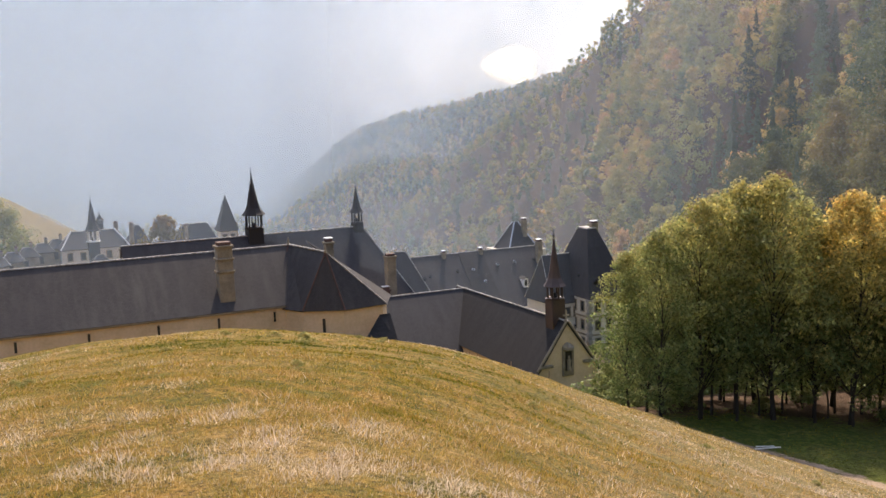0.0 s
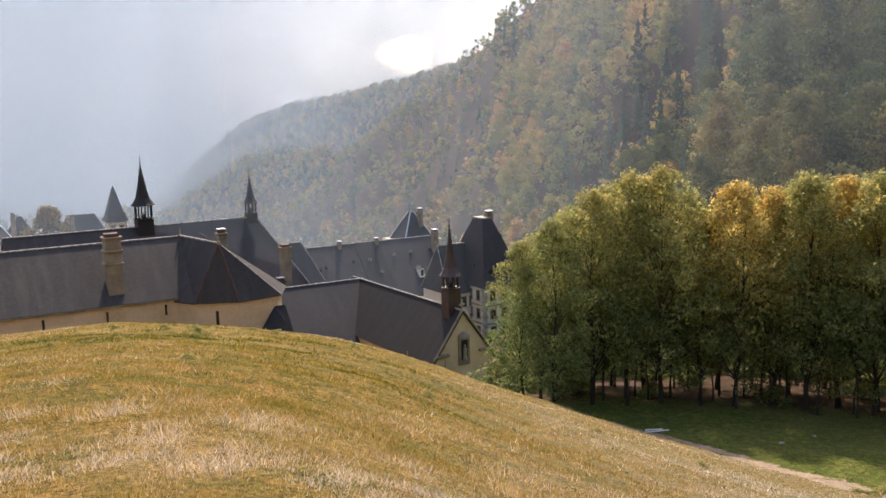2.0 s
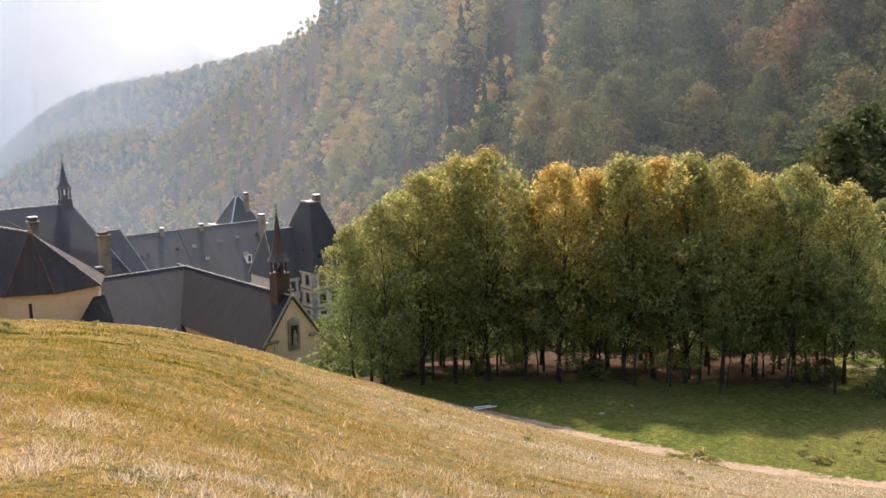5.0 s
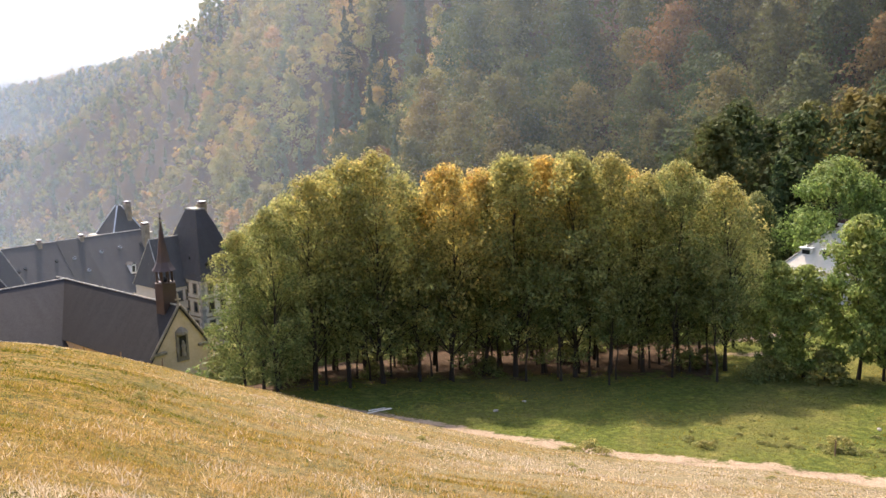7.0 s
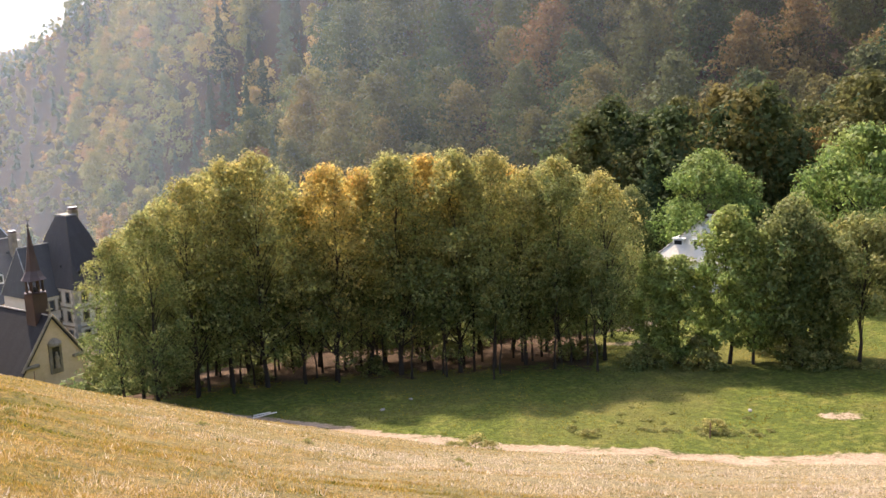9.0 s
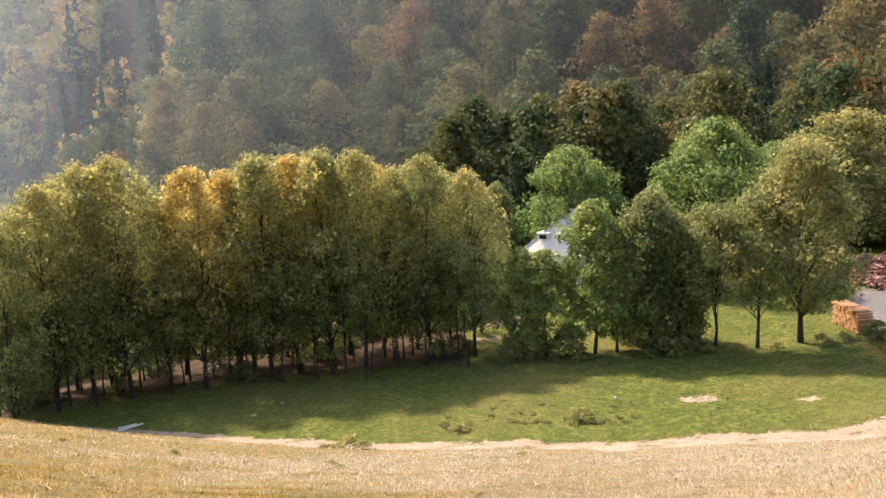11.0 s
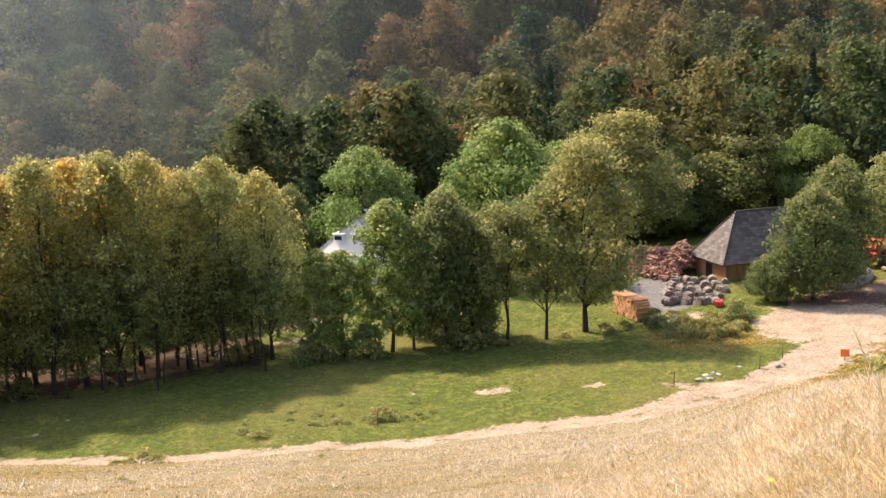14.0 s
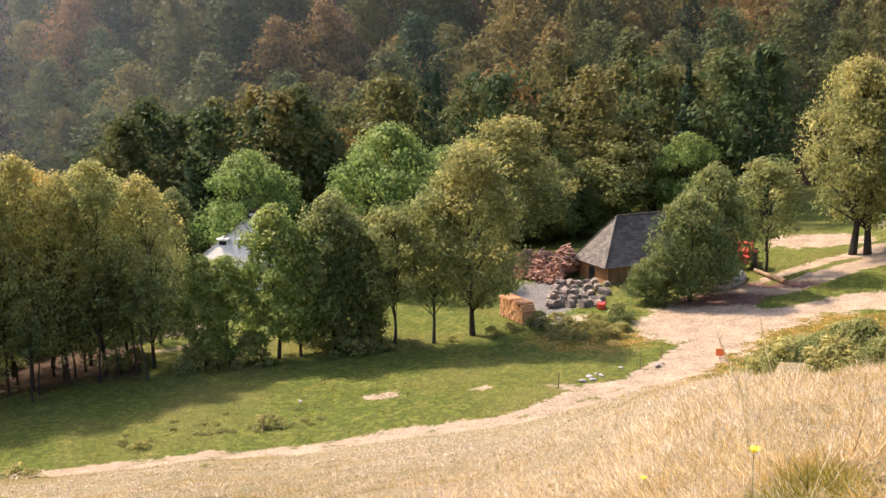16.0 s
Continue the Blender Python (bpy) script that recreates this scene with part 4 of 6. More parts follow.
# ---- trees ----
def cards(rng, centres, sizes, tints, droop=0.0, out=None):
    """Leaf sprays: one bent three-cornered blade for every centre, facing roughly along out where that is given."""
    n = len(centres)
    c = np.asarray(centres)
    m = rng.normal(size=(n, 3)) * (0.6 if out is not None else 1.0)
    if out is not None:
        m = m + out
    m /= np.linalg.norm(m, axis=1)[:, None]
    a = rng.normal(size=(n, 3))
    a -= (a * m).sum(1)[:, None] * m
    a /= np.linalg.norm(a, axis=1)[:, None]
    b = np.cross(m, a)
    a[:, 2] -= droop
    s = np.asarray(sizes)[:, None]
    w = 0.55 + 0.25 * rng.random((n, 1))
    v = np.stack([c - a * s * 0.6 - b * s * w, c + b * s * w * 1.2, c + a * s * 1.2], 1).reshape(-1, 3)
    return v, np.arange(3 * n).reshape(-1, 3), np.asarray(tints)


def sheet_mesh(name, v, f, tint, mat):
    """A mesh from arrays of loose quads with a tint for every face."""
    me = bpy.data.meshes.new(name)
    me.vertices.add(len(v))
    me.vertices.foreach_set("co", np.ascontiguousarray(v, np.float32).ravel())
    k = f.shape[1]
    me.loops.add(f.size)
    me.loops.foreach_set("vertex_index", np.ascontiguousarray(f, np.int32).ravel())
    me.polygons.add(len(f))
    me.polygons.foreach_set("loop_start", np.arange(0, f.size, k, dtype=np.int32))
    me.update(calc_edges=True)
    me.attributes.new("tint", "FLOAT", "FACE").data.foreach_set("value", np.ascontiguousarray(tint, np.float32))
    me.materials.append(mat)
    return me


def crown_points(rng, h, width, low, clumps, per, shape, lump, rise=0.75):
    """Places of leaves in clumps inside a crown: low and h are its bottom and top, shape sets where it is widest."""
    t = rng.random(clumps) ** rise
    prof = np.clip(np.sin(np.pi * np.clip(t, 0, 1) ** shape), 0, 1) ** 0.62 + 0.06
    ang = rng.random(clumps) * math.tau
    rad = width / 2 * prof * (0.35 + 0.65 * np.sqrt(rng.random(clumps)))
    lop = (1 + 0.16 * np.sin(ang * 2 + 1.0) + 0.12 * np.sin(ang * 3 + t * 6)) * (0.86 + 0.3 * rng.random(clumps))
    z = low + (h - low) * t
    c = np.stack([rad * lop * np.cos(ang), rad * lop * np.sin(ang), z], 1)
    size = lump * (0.65 + 0.7 * rng.random(clumps)) * (0.75 + 0.4 * prof)
    p = rng.normal(size=(clumps, per, 3))
    p /= np.linalg.norm(p, axis=2)[:, :, None]
    out = p + (0, 0, 0.35)
    p = p * rng.random((clumps, per, 1)) ** 0.3 * size[:, None, None] * (1, 1, 0.8)
    return c, (c[:, None] + p).reshape(-1, 3), out.reshape(-1, 3), size


def inner_sprays(rng, c, size, per):
    """Large leafy sprays round the twigs inside every clump, so that a crown is dense: places, sizes, directions."""
    d = rng.normal(size=(len(c), per, 3))
    d /= np.linalg.norm(d, axis=2)[:, :, None]
    p = c[:, None] * (0.93, 0.93, 1.0) + d * 0.38 * size[:, None, None]
    return p.reshape(-1, 3), np.repeat(size, per) * (0.42 + 0.2 * rng.random(len(c) * per)), d.reshape(-1, 3)


def limbs(bm, rng, h, low, width, r, count, centres):
    """A tapered, slightly crooked trunk and limbs that reach into the crown."""
    pts, x, y = [], 0.0, 0.0
    for i in range(7):
        pts.append(Vector((x, y, h * 0.86 * i / 6 - (0.3 if i == 0 else 0))))
        x, y = x + rng.normal() * 0.012 * h, y + rng.normal() * 0.012 * h
    for i, (a, b) in enumerate(zip(pts, pts[1:])):
        rod(bm, a, b, r * (1 - i / 6.6) * (1.35 if i == 0 else 1), r * (1 - (i + 1) / 6.6), 7)
    for c in centres[rng.permutation(len(centres))[:count]]:
        f = np.clip((c[2] - 0.16 * h - 0.25 * math.hypot(c[0], c[1])) / (h * 0.86), 0.15, 0.95)
        base = pts[int(f * 6)].lerp(pts[min(6, int(f * 6) + 1)], f * 6 % 1)
        tip = Vector(c)
        mid = base.lerp(tip, 0.5) + Vector((0, 0, 0.05 * h * rng.random()))
        q = r * 0.34 * (1.1 - f)
        rod(bm, base, mid, q, q * 0.7, 5), rod(bm, mid, tip, q * 0.7, q * 0.25, 5)


def make_tree(name, seed, h, width, low, clumps, per, leaf, tint0, tint1, shape=0.8, lump=0.95, trunk=0.24, limb_count=26, rise=0.75, label="", category="tree", mat=None, inner=6, turns=1.6):
    """A broad-leaved tree at the origin: trunk with limbs, and a crown of leaf sprays that is tint0 below and tint1 at its top."""
    rng = np.random.default_rng(seed)
    tree = thing(name, (0, 0, 0), label, category)
    c, p, out, size = crown_points(rng, h, width, low, clumps, per, shape, lump, rise)
    bm = bmesh.new()
    limbs(bm, rng, h, low, width, trunk, limb_count, c)
    part("trunk", bm, BARK, tree)
    ip, isz, iout = inner_sprays(rng, c, 0.9 * size, inner)
    isz = 0.5 * isz
    patch = rng.normal(size=clumps) * 0.055
    patch = np.concatenate([np.repeat(patch, per), np.repeat(patch, inner)])
    sizes = np.concatenate([leaf * (0.6 + 0.8 * rng.random(len(p))), isz])
    p, out = np.concatenate([p, ip]), np.concatenate([out, iout])
    f = np.clip((p[:, 2] - low) / (h - low), 0, 1)
    tint = tint0 + (tint1 - tint0) * f ** turns + patch
    v, q, tint = cards(rng, p, sizes, np.clip(tint, 0.02, 0.98), 0.25, out)
    crown = new("crown", sheet_mesh("crown", v, q, tint, mat or LEAF))
    crown.parent = tree
    return tree


def plant(tree, az, d, scale, turn, label="", wide=1.0, group=""):
    p = polar(az, d)
    t = copy_thing(tree, Matrix.LocRotScale(p, Euler((0, 0, radians(turn))), (scale * wide, scale * wide, scale)))
    return tagged(t, label, "", group)


ROW = [make_tree("row_tree", 11, 17.0, 7.4, 1.5, 188, 62, 0.125, 0.25, 0.49, 0.70, 0.95, 0.16, 60, 0.6, label="tall slender lime with green foliage turning yellow on top", mat=LIME_LEAF, turns=1.9, inner=0),
       make_tree("row_tree", 12, 17.0, 7.0, 1.4, 188, 62, 0.125, 0.23, 0.46, 0.74, 0.92, 0.15, 60, 0.62, label="tall lime with dense green lower crown and yellow top", mat=LIME_LEAF, turns=2.1, inner=0),
       make_tree("row_tree", 13, 17.0, 7.2, 1.5, 184, 62, 0.125, 0.34, 0.66, 0.7, 0.95, 0.17, 60, 0.6, label="tall lime turning golden and orange at the top", mat=LIME_LEAF, turns=1.5, inner=0),
       make_tree("row_tree", 14, 17.0, 6.6, 1.0, 190, 62, 0.125, 0.19, 0.40, 0.8, 0.9, 0.14, 56, 0.7, label="tall dark green lime with pale leaf tips", mat=LIME_LEAF, turns=2.2, inner=0)]
ROUND = make_tree("round_tree", 21, 12.0, 10.5, 2.2, 170, 95, 0.15, 0.13, 0.24, 0.7, 1.15, 0.3, 30, label="round fresh green broad-leaved tree", mat=FRESH_LEAF)
NARROW = make_tree("ash_sapling", 22, 10.0, 4.8, 0.8, 130, 80, 0.125, 0.22, 0.32, 0.62, 0.62, 0.12, 24, label="young light green ash with leaves to the ground", mat=FRESH_LEAF)
BUSHY = make_tree("field_maple", 23, 10.0, 6.6, 0.7, 160, 96, 0.13, 0.15, 0.30, 0.6, 1.0, 0.18, 24, label="dense dark green field maple branching low")
SPARSE = make_tree("thin_tree", 24, 11.0, 5.6, 3.0, 85, 70, 0.13, 0.25, 0.37, 0.8, 0.85, 0.13, 44, label="thin grey-green tree with bare trunk and open crown")
OLIVE = make_tree("olive_maple", 25, 14.0, 7.8, 2.8, 170, 90, 0.135, 0.29, 0.44, 0.75, 1.1, 0.2, 40, label="maple with olive foliage turning yellow-brown")
BROWN = make_tree("brown_beech", 26, 17.0, 11.0, 3.2, 180, 85, 0.15, 0.34, 0.47, 0.7, 1.2, 0.34, 40, label="big beech with thinning yellow-brown foliage")
PINE = make_tree("copper_beech", 29, 10.0, 4.8, 1.6, 80, 46, 0.2, 0.5, 0.8, 0.6, 0.9, 0.2, 20, label="dark brown-leaved tree standing among the roofs", mat=WOOD_LEAF)
SAPLING = make_tree("lime_sapling", 30, 9.0, 2.6, 3.4, 34, 40, 0.12, 0.16, 0.36, 0.8, 0.5, 0.085, 14, label="thin dark-stemmed sapling under the limes")
SHRUB = make_tree("shrub", 27, 2.2, 2.8, 0.0, 40, 40, 0.12, 0.22, 0.38, 0.45, 0.5, 0.05, 14, label="low dense green shrub", category="shrub")
BRAMBLE = make_tree("bramble", 34, 2.0, 3.0, 0.0, 64, 70, 0.062, 0.16, 0.40, 0.45, 0.5, 0.03, 18, label="tangled dark green bramble on the bank", category="shrub")
NETTLES = make_tree("nettles", 33, 0.5, 1.3, 0.0, 26, 40, 0.05, 0.33, 0.44, 0.4, 0.2, 0.01, 8, label="low green nettles growing in the meadow", category="weeds")
WEEDS = make_tree("dry_weeds", 28, 1.0, 1.8, 0.0, 26, 44, 0.07, 0.37, 0.5, 0.4, 0.34, 0.02, 10, label="clump of brownish dry weeds", category="weeds")

# the stand of limes: azimuth, distance, height of the top in degrees, which build
STAND = [(10.2, 69.3, -8.1, 3), (12.0, 67.8, -6.9, 3), (14.2, 70.3, -5.2, 0), (16.2, 72.3, -4.3, 0), (18.2, 71.3, -4.0, 0), (20.3, 73.3, -6.3, 1), (22.2, 71.8, -4.9, 2), (24.1, 73.3, -5.2, 2),
         (26.0, 72.3, -4.3, 1), (27.8, 73.8, -4.6, 2), (29.5, 72.3, -4.3, 1), (31.5, 73.3, -4.5, 0), (33.4, 73.8, -5.6, 0), (35.4, 74.3, -5.0, 3), (38.0, 75.3, -5.9, 0), (11.2, 74.5, -7.6, 1),
         (13.2, 75.5, -6.2, 1), (15.3, 77.5, -5.0, 3), (17.2, 76.5, -4.6, 2), (19.2, 78.5, -6.4, 3), (21.2, 77.5, -6.6, 0), (23.1, 78.5, -5.8, 3), (25.1, 77.5, -5.0, 0), (27.0, 79.5, -5.3, 3),
         (28.8, 77.5, -4.9, 2), (30.6, 78.5, -5.2, 3), (32.6, 79.5, -5.4, 2), (34.6, 78.5, -5.4, 1), (36.6, 80.5, -6.0, 3), (38.4, 82.5, -7.6, 3), (14.5, 91, -6.2, 3), (18.5, 92, -6.0, 3),
         (22.4, 91, -6.3, 3), (26.2, 92, -6.2, 3), (30.0, 92, -6.1, 3), (33.9, 91, -6.5, 3), (36.8, 92, -7.5, 3), (11.6, 90, -8, 3)]
for i, (az, d, top, k) in enumerate(STAND):
    d = d - 1.8 if d < 85 else d
    p = polar(az, d)
    h = d * math.tan(radians(top)) - p.z
    plant(ROW[k], az, d, h / 17.0 * 0.985, 77 * i, group="stand of limes")
for az, d, s, k, turn, wide, label in (
        (43.8, 108, 1.07, ROUND, 10, 1.0, ""), (45.0, 72, 1.12, NARROW, 40, 1.0, ""), (42.2, 71.5, 0.78, NARROW, 130, 1.15, ""), (40.9, 72, 0.80, NARROW, 220, 1.0, ""), (46.3, 72, 0.95, NARROW, 300, 0.9, ""),
        (48.3, 73.5, 1.13, BUSHY, 0, 0.85, ""), (47.2, 77, 0.9, BUSHY, 100, 0.8, ""), (49.8, 74, 0.95, BUSHY, 200, 0.85, ""), (51.8, 72.5, 0.96, SPARSE, 50, 1.0, ""), (54.1, 73, 1.05, SPARSE, 160, 0.9, ""),
        (56.4, 74.5, 1.02, OLIVE, 30, 1.0, ""), (51.6, 96, 1.25, ROUND, 200, 0.95, "round green tree turning yellow at the top"), (58.3, 104, 1.05, OLIVE, 120, 1.35, "broad grey-green tree behind the firewood yard"), (55.0, 106, 0.98, ROUND, 70, 0.9, ""),
        (64.8, 118, 0.85, OLIVE, 210, 1.7, "broad olive-brown tree behind the barn"), (61.5, 116, 0.8, ROUND, 310, 1.0, "dark round tree behind the barn"), (68.5, 116, 0.86, ROUND, 110, 0.9, ""),
        (67.5, 82.0, 0.44, BUSHY, 100, 1.25, "dense dark bush in front of the barn"), (68.9, 82.8, 0.86, BUSHY, 280, 0.98, "dense spreading tree hiding one end of the barn"), (69.9, 86.5, 1.02, BUSHY, 60, 0.85, ""), (66.4, 82.5, 0.36, BUSHY, 150, 1.2, "low dark bush beside the barn"), (57.4, 115, 0.95, BUSHY, 40, 1.0, ""), (59.2, 113, 0.85, BUSHY, 170, 1.05, ""), (61.0, 112, 0.9, BUSHY, 250, 1.0, ""), (62.7, 114, 0.85, BUSHY, 330, 1.1, ""), (72.85, 91.2, 0.95, SPARSE, 20, 1.2, "green tree beside the track to the yard"),
        (77.25, 99.3, 1.03, BROWN, 15, 0.9, ""), (78.0, 99.2, 0.98, BROWN, 140, 0.9, ""), (81.0, 98, 0.95, BROWN, 250, 1.0, ""), (37.6, 108, 0.9, BUSHY, 20, 0.9, ""), (39.4, 114, 0.9, BUSHY, 70, 0.9, ""),
        (-15.9, 236, 1.05, PINE, 20, 0.9, ""), (-14.95, 238, 1.0, PINE, 90, 0.8, ""),
        (-24.6, 235, 1.25, OLIVE, 20, 1.0, "far green-brown tree on the hillside"), (-23.6, 250, 0.75, OLIVE, 80, 1.2, "far green-brown tree on the hillside"), (-26, 240, 1.3, ROUND, 20, 1.0, "far green tree on the hillside"),
        (12.6, 100, 0.8, BUSHY, 30, 1.0, ""), (10.6, 92, 0.8, NARROW, 60, 1.2, "")):
    if az in (-15.9, -14.9):
        p = polar(az, d)
        s = (d * math.tan(radians(-5.15)) - p.z) / 10.0
    if az in (-24.6, -26):
        s = (d * math.tan(radians(-3.4)) - polar(az, d).z) / (14.0 if az == -24.6 else 12.0)
    plant(k, az, d, s, turn, label, wide)
rng = np.random.default_rng(5)
for i in range(44):
    plant(SAPLING, 11.5 + 27 * (i + 0.8 * rng.random()) / 44, 67.8 + 8 * rng.random(), 0.75 + 0.45 * rng.random(), 360 * rng.random(), group="saplings under the limes")
for i in range(40):
    plant(SHRUB, 11 + 27 * rng.random(), 84 + 7 * rng.random(), 1.0 + 0.9 * rng.random(), 360 * rng.random(), "dark undergrowth bush behind the limes", 1.5)
for i in range(12):
    plant(SHRUB, 11 + 26 * rng.random(), 71 + 11 * rng.random(), 0.35 + 0.4 * rng.random(), 360 * rng.random(), "straggling green undergrowth between the lime trunks", 1.4)
for i in range(16):
    plant(WEEDS, -25 + 70 * rng.random(), 14 + 26 * rng.random(), 0.07 + 0.08 * rng.random(), 360 * rng.random(), "small brownish weed tuft in dry pasture", 1.3)
for i in range(40):
    plant(NETTLES, 36 + 12 * rng.random(), 55.0 + 5 * rng.random() ** 1.5, 0.14 + 0.2 * rng.random(), 360 * rng.random(), wide=1.5)
for az, d, s in ((76.0, 46.5, 0.7), (77.2, 46, 0.9), (78.3, 46, 1.0), (75.0, 46.5, 0.5), (72.4, 49, 0.6), (79.4, 44, 0.85), (77.0, 48, 0.8), (73.6, 47.5, 0.4)):
    plant(BRAMBLE, az, d, s, 360 * rng.random(), wide=1.0 + 0.3 * rng.random())
for az, d, s in ((64.9, 77, 0.62), (40.4, 70.5, 0.7), (43.3, 71, 0.9), (48.9, 71.5, 0.9), (50.3, 72, 0.8), (60.3, 76, 0.55), (37.0, 75, 0.6), (35.9, 74, 0.5), (71.9, 52, 0.5), (9.4, 80, 1.4)):
    plant(SHRUB, az, d, s, 360 * rng.random(), wide=1.0 + 0.3 * rng.random())
for az, d, s in [(60.8 + 4.6 * rng.random(), 72.0 + 6 * rng.random(), 0.4 + 0.4 * rng.random()) for i in range(34)] + [(72.0 + 0.36 * i, 42 + 7 * rng.random(), 0.7 + 0.8 * rng.random()) for i in range(26)] + \
        [(30.3, 48.7, 0.65), (31.2, 49.0, 0.5), (29.0, 49.4, 0.35), (44.3, 55.3, 0.7), (37.0, 54.0, 0.4), (-8.5, 30, 0.24), (-4.0, 33, 0.16), (0.4, 36, 0.14), (51.5, 71, 0.6), (53, 72, 0.5), (57.5, 74, 0.7), (58.6, 75, 0.6), (55.2, 73, 0.4)]:
    plant(WEEDS, az, d, s, 360 * rng.random(), wide=1.0 + 0.5 * rng.random())
for t in (*ROW, ROUND, NARROW, BUSHY, SPARSE, OLIVE, BROWN, PINE, SAPLING, SHRUB, BRAMBLE, NETTLES, WEEDS):
    for o in (*t.children_recursive, t):
        bpy.data.objects.remove(o)


# ---- the woods on the mountain: one mass, too many trees to count ----
def wood_template(rng, kind, n, leaf):
    if kind == "fir":
        t = rng.random(n) ** 0.8
        a = rng.random(n) * math.tau
        r = 0.19 * (1 - t) * (0.45 + 0.55 * np.sqrt(rng.random(n))) * (0.8 + 0.35 * np.sin(t * 42)) + 0.006
        p = np.stack([r * np.cos(a), r * np.sin(a), 0.06 + 0.94 * t], 1)
        return p, leaf * 1.25 * (0.5 + 0.6 * rng.random(n)) * (1.15 - 0.7 * t), np.full(n, 0.0), np.stack([np.cos(a), np.sin(a), np.full(n, 0.6)], 1)
    clumps = max(10, n // 34)
    c, p, out, size = crown_points(rng, 1.0, 0.44, 0.06, clumps, n // clumps, 0.72, 0.1, 0.7)
    sizes = leaf * (0.6 + 0.8 * rng.random(len(p)))
    ip, isz, iout = inner_sprays(rng, c * (0.75, 0.75, 0.97), size, 3)
    isz = np.minimum(isz, 1.7 * leaf)
    p, sizes, out = np.concatenate([p, ip]), np.concatenate([sizes, isz]), np.concatenate([out, iout])
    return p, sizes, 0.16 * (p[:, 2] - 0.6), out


def build_woods(name, label, az0, az1, f0, f1, count, n, leaf, size, seed, ridge=False, mat=None, fade=None, apart=0.0, least=100, cool=0.0):
    """Trees scattered over the mountain between two azimuths and two fractions of its height."""
    rng = np.random.default_rng(seed)
    kinds = [("broad", wood_template(rng, "broad", n, leaf)) for _ in range(4)] + [("fir", wood_template(rng, "fir", n, leaf)) for _ in range(2)]
    az = az0 + (az1 - az0) * rng.random(count)
    if fade:
        az = az[rng.random(count) < np.interp(az, *fade)]
        count = len(az)
    foot = np.interp(az, *FOOT)
    f = f0 + (f1 - f0) * rng.random(count)
    r = foot * (1 + 1.3 * f) if not ridge else 1150 + 420 * f
    az, r = az[r > least], r[r > least]
    count = len(az)
    x, y = r * np.sin(np.radians(az)), r * np.cos(np.radians(az))
    if apart:
        taken, ok = {}, np.zeros(count, bool)
        for i in range(count):
            g = (int(x[i] // apart), int(y[i] // apart))
            near = [taken[k] for k in ((g[0] + a, g[1] + b) for a in (-1, 0, 1) for b in (-1, 0, 1)) if k in taken]
            if all((x[i] - p) ** 2 + (y[i] - q) ** 2 > apart * apart for p, q in near):
                taken[g], ok[i] = (x[i], y[i]), True
        x, y, count = x[ok], y[ok], int(ok.sum())
    z = land(x, y)
    big = cool + wobble(x, y, 0.021) * 0.5 + rng.normal(size=count) * 0.75
    fir = (wobble(x + 300, y, 0.017) + rng.normal(size=count) * 0.7) > (0.75 if mat is None else 0.0 if ridge else 1.1)
    warm = np.interp(np.degrees(np.arctan2(x, y)), [10, 18, 35, 55, 75], [0.6, 0.5, 0.4, 0.55, 0.95])
    verts, faces, tints, base = [], [], [], 0
    for i in range(count):
        kind, (p, s, dt, out) = kinds[4 + i % 2] if fir[i] else kinds[i % 4]
        h = size * (0.65 + 0.6 * rng.random()) * (1.1 if fir[i] else 1.0)
        a = rng.random() * math.tau
        c, sn = math.cos(a), math.sin(a)
        w = h * (0.85 + 0.4 * rng.random())
        q = np.stack([(p[:, 0] * c - p[:, 1] * sn) * w, (p[:, 0] * sn + p[:, 1] * c) * w, p[:, 2] * h], 1) + (x[i], y[i], z[i] - 0.5)
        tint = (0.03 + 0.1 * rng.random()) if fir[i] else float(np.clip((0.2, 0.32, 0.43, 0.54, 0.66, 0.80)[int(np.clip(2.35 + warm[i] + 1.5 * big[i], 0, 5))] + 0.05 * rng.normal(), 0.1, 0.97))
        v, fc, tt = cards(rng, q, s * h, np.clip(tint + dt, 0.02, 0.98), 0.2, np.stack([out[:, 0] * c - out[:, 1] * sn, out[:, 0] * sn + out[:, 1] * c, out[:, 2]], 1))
        verts.append(v), faces.append(fc + base), tints.append(tt)
        base += len(v)
    tagged(new(name, sheet_mesh(name, np.concatenate(verts), np.concatenate(faces), np.concatenate(tints), mat or WOOD_LEAF)), label, "forest", kind="stuff")


build_woods("forest_margin", "dark mixed trees closing the back of the meadow", 36, 73, -0.18, 0.0, 150, 1500, 0.019, 16, 36, cool=-0.5)
build_woods("forest_valley_floor", "hazy autumn trees on the valley floor", -19, 13, -0.5, 0.0, 800, 90, 0.085, 11, 38, mat=HAZED_LEAF, least=245)
RIGHT, LEFT = ((15, 29), (0.0, 1.0)), ((15, 29), (1.0, 0.0))
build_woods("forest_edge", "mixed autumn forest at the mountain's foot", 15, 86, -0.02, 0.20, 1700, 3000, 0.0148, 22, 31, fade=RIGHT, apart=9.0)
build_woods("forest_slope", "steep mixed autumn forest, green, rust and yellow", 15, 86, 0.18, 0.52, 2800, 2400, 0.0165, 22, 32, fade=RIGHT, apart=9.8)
build_woods("forest_shoulder", "autumn beech forest where the valley narrows, leaf colour paled for haze", 9, 29, -0.02, 0.60, 5000, 1150, 0.0232, 17, 35, mat=HAZED_LEAF, fade=LEFT, apart=8.4)
build_woods("forest_high_shoulder", "beech forest high above the valley, leaf colour paled for haze", 9, 15, 0.55, 1.02, 1100, 150, 0.06, 12.5, 37, mat=HAZED_LEAF, apart=6.5)
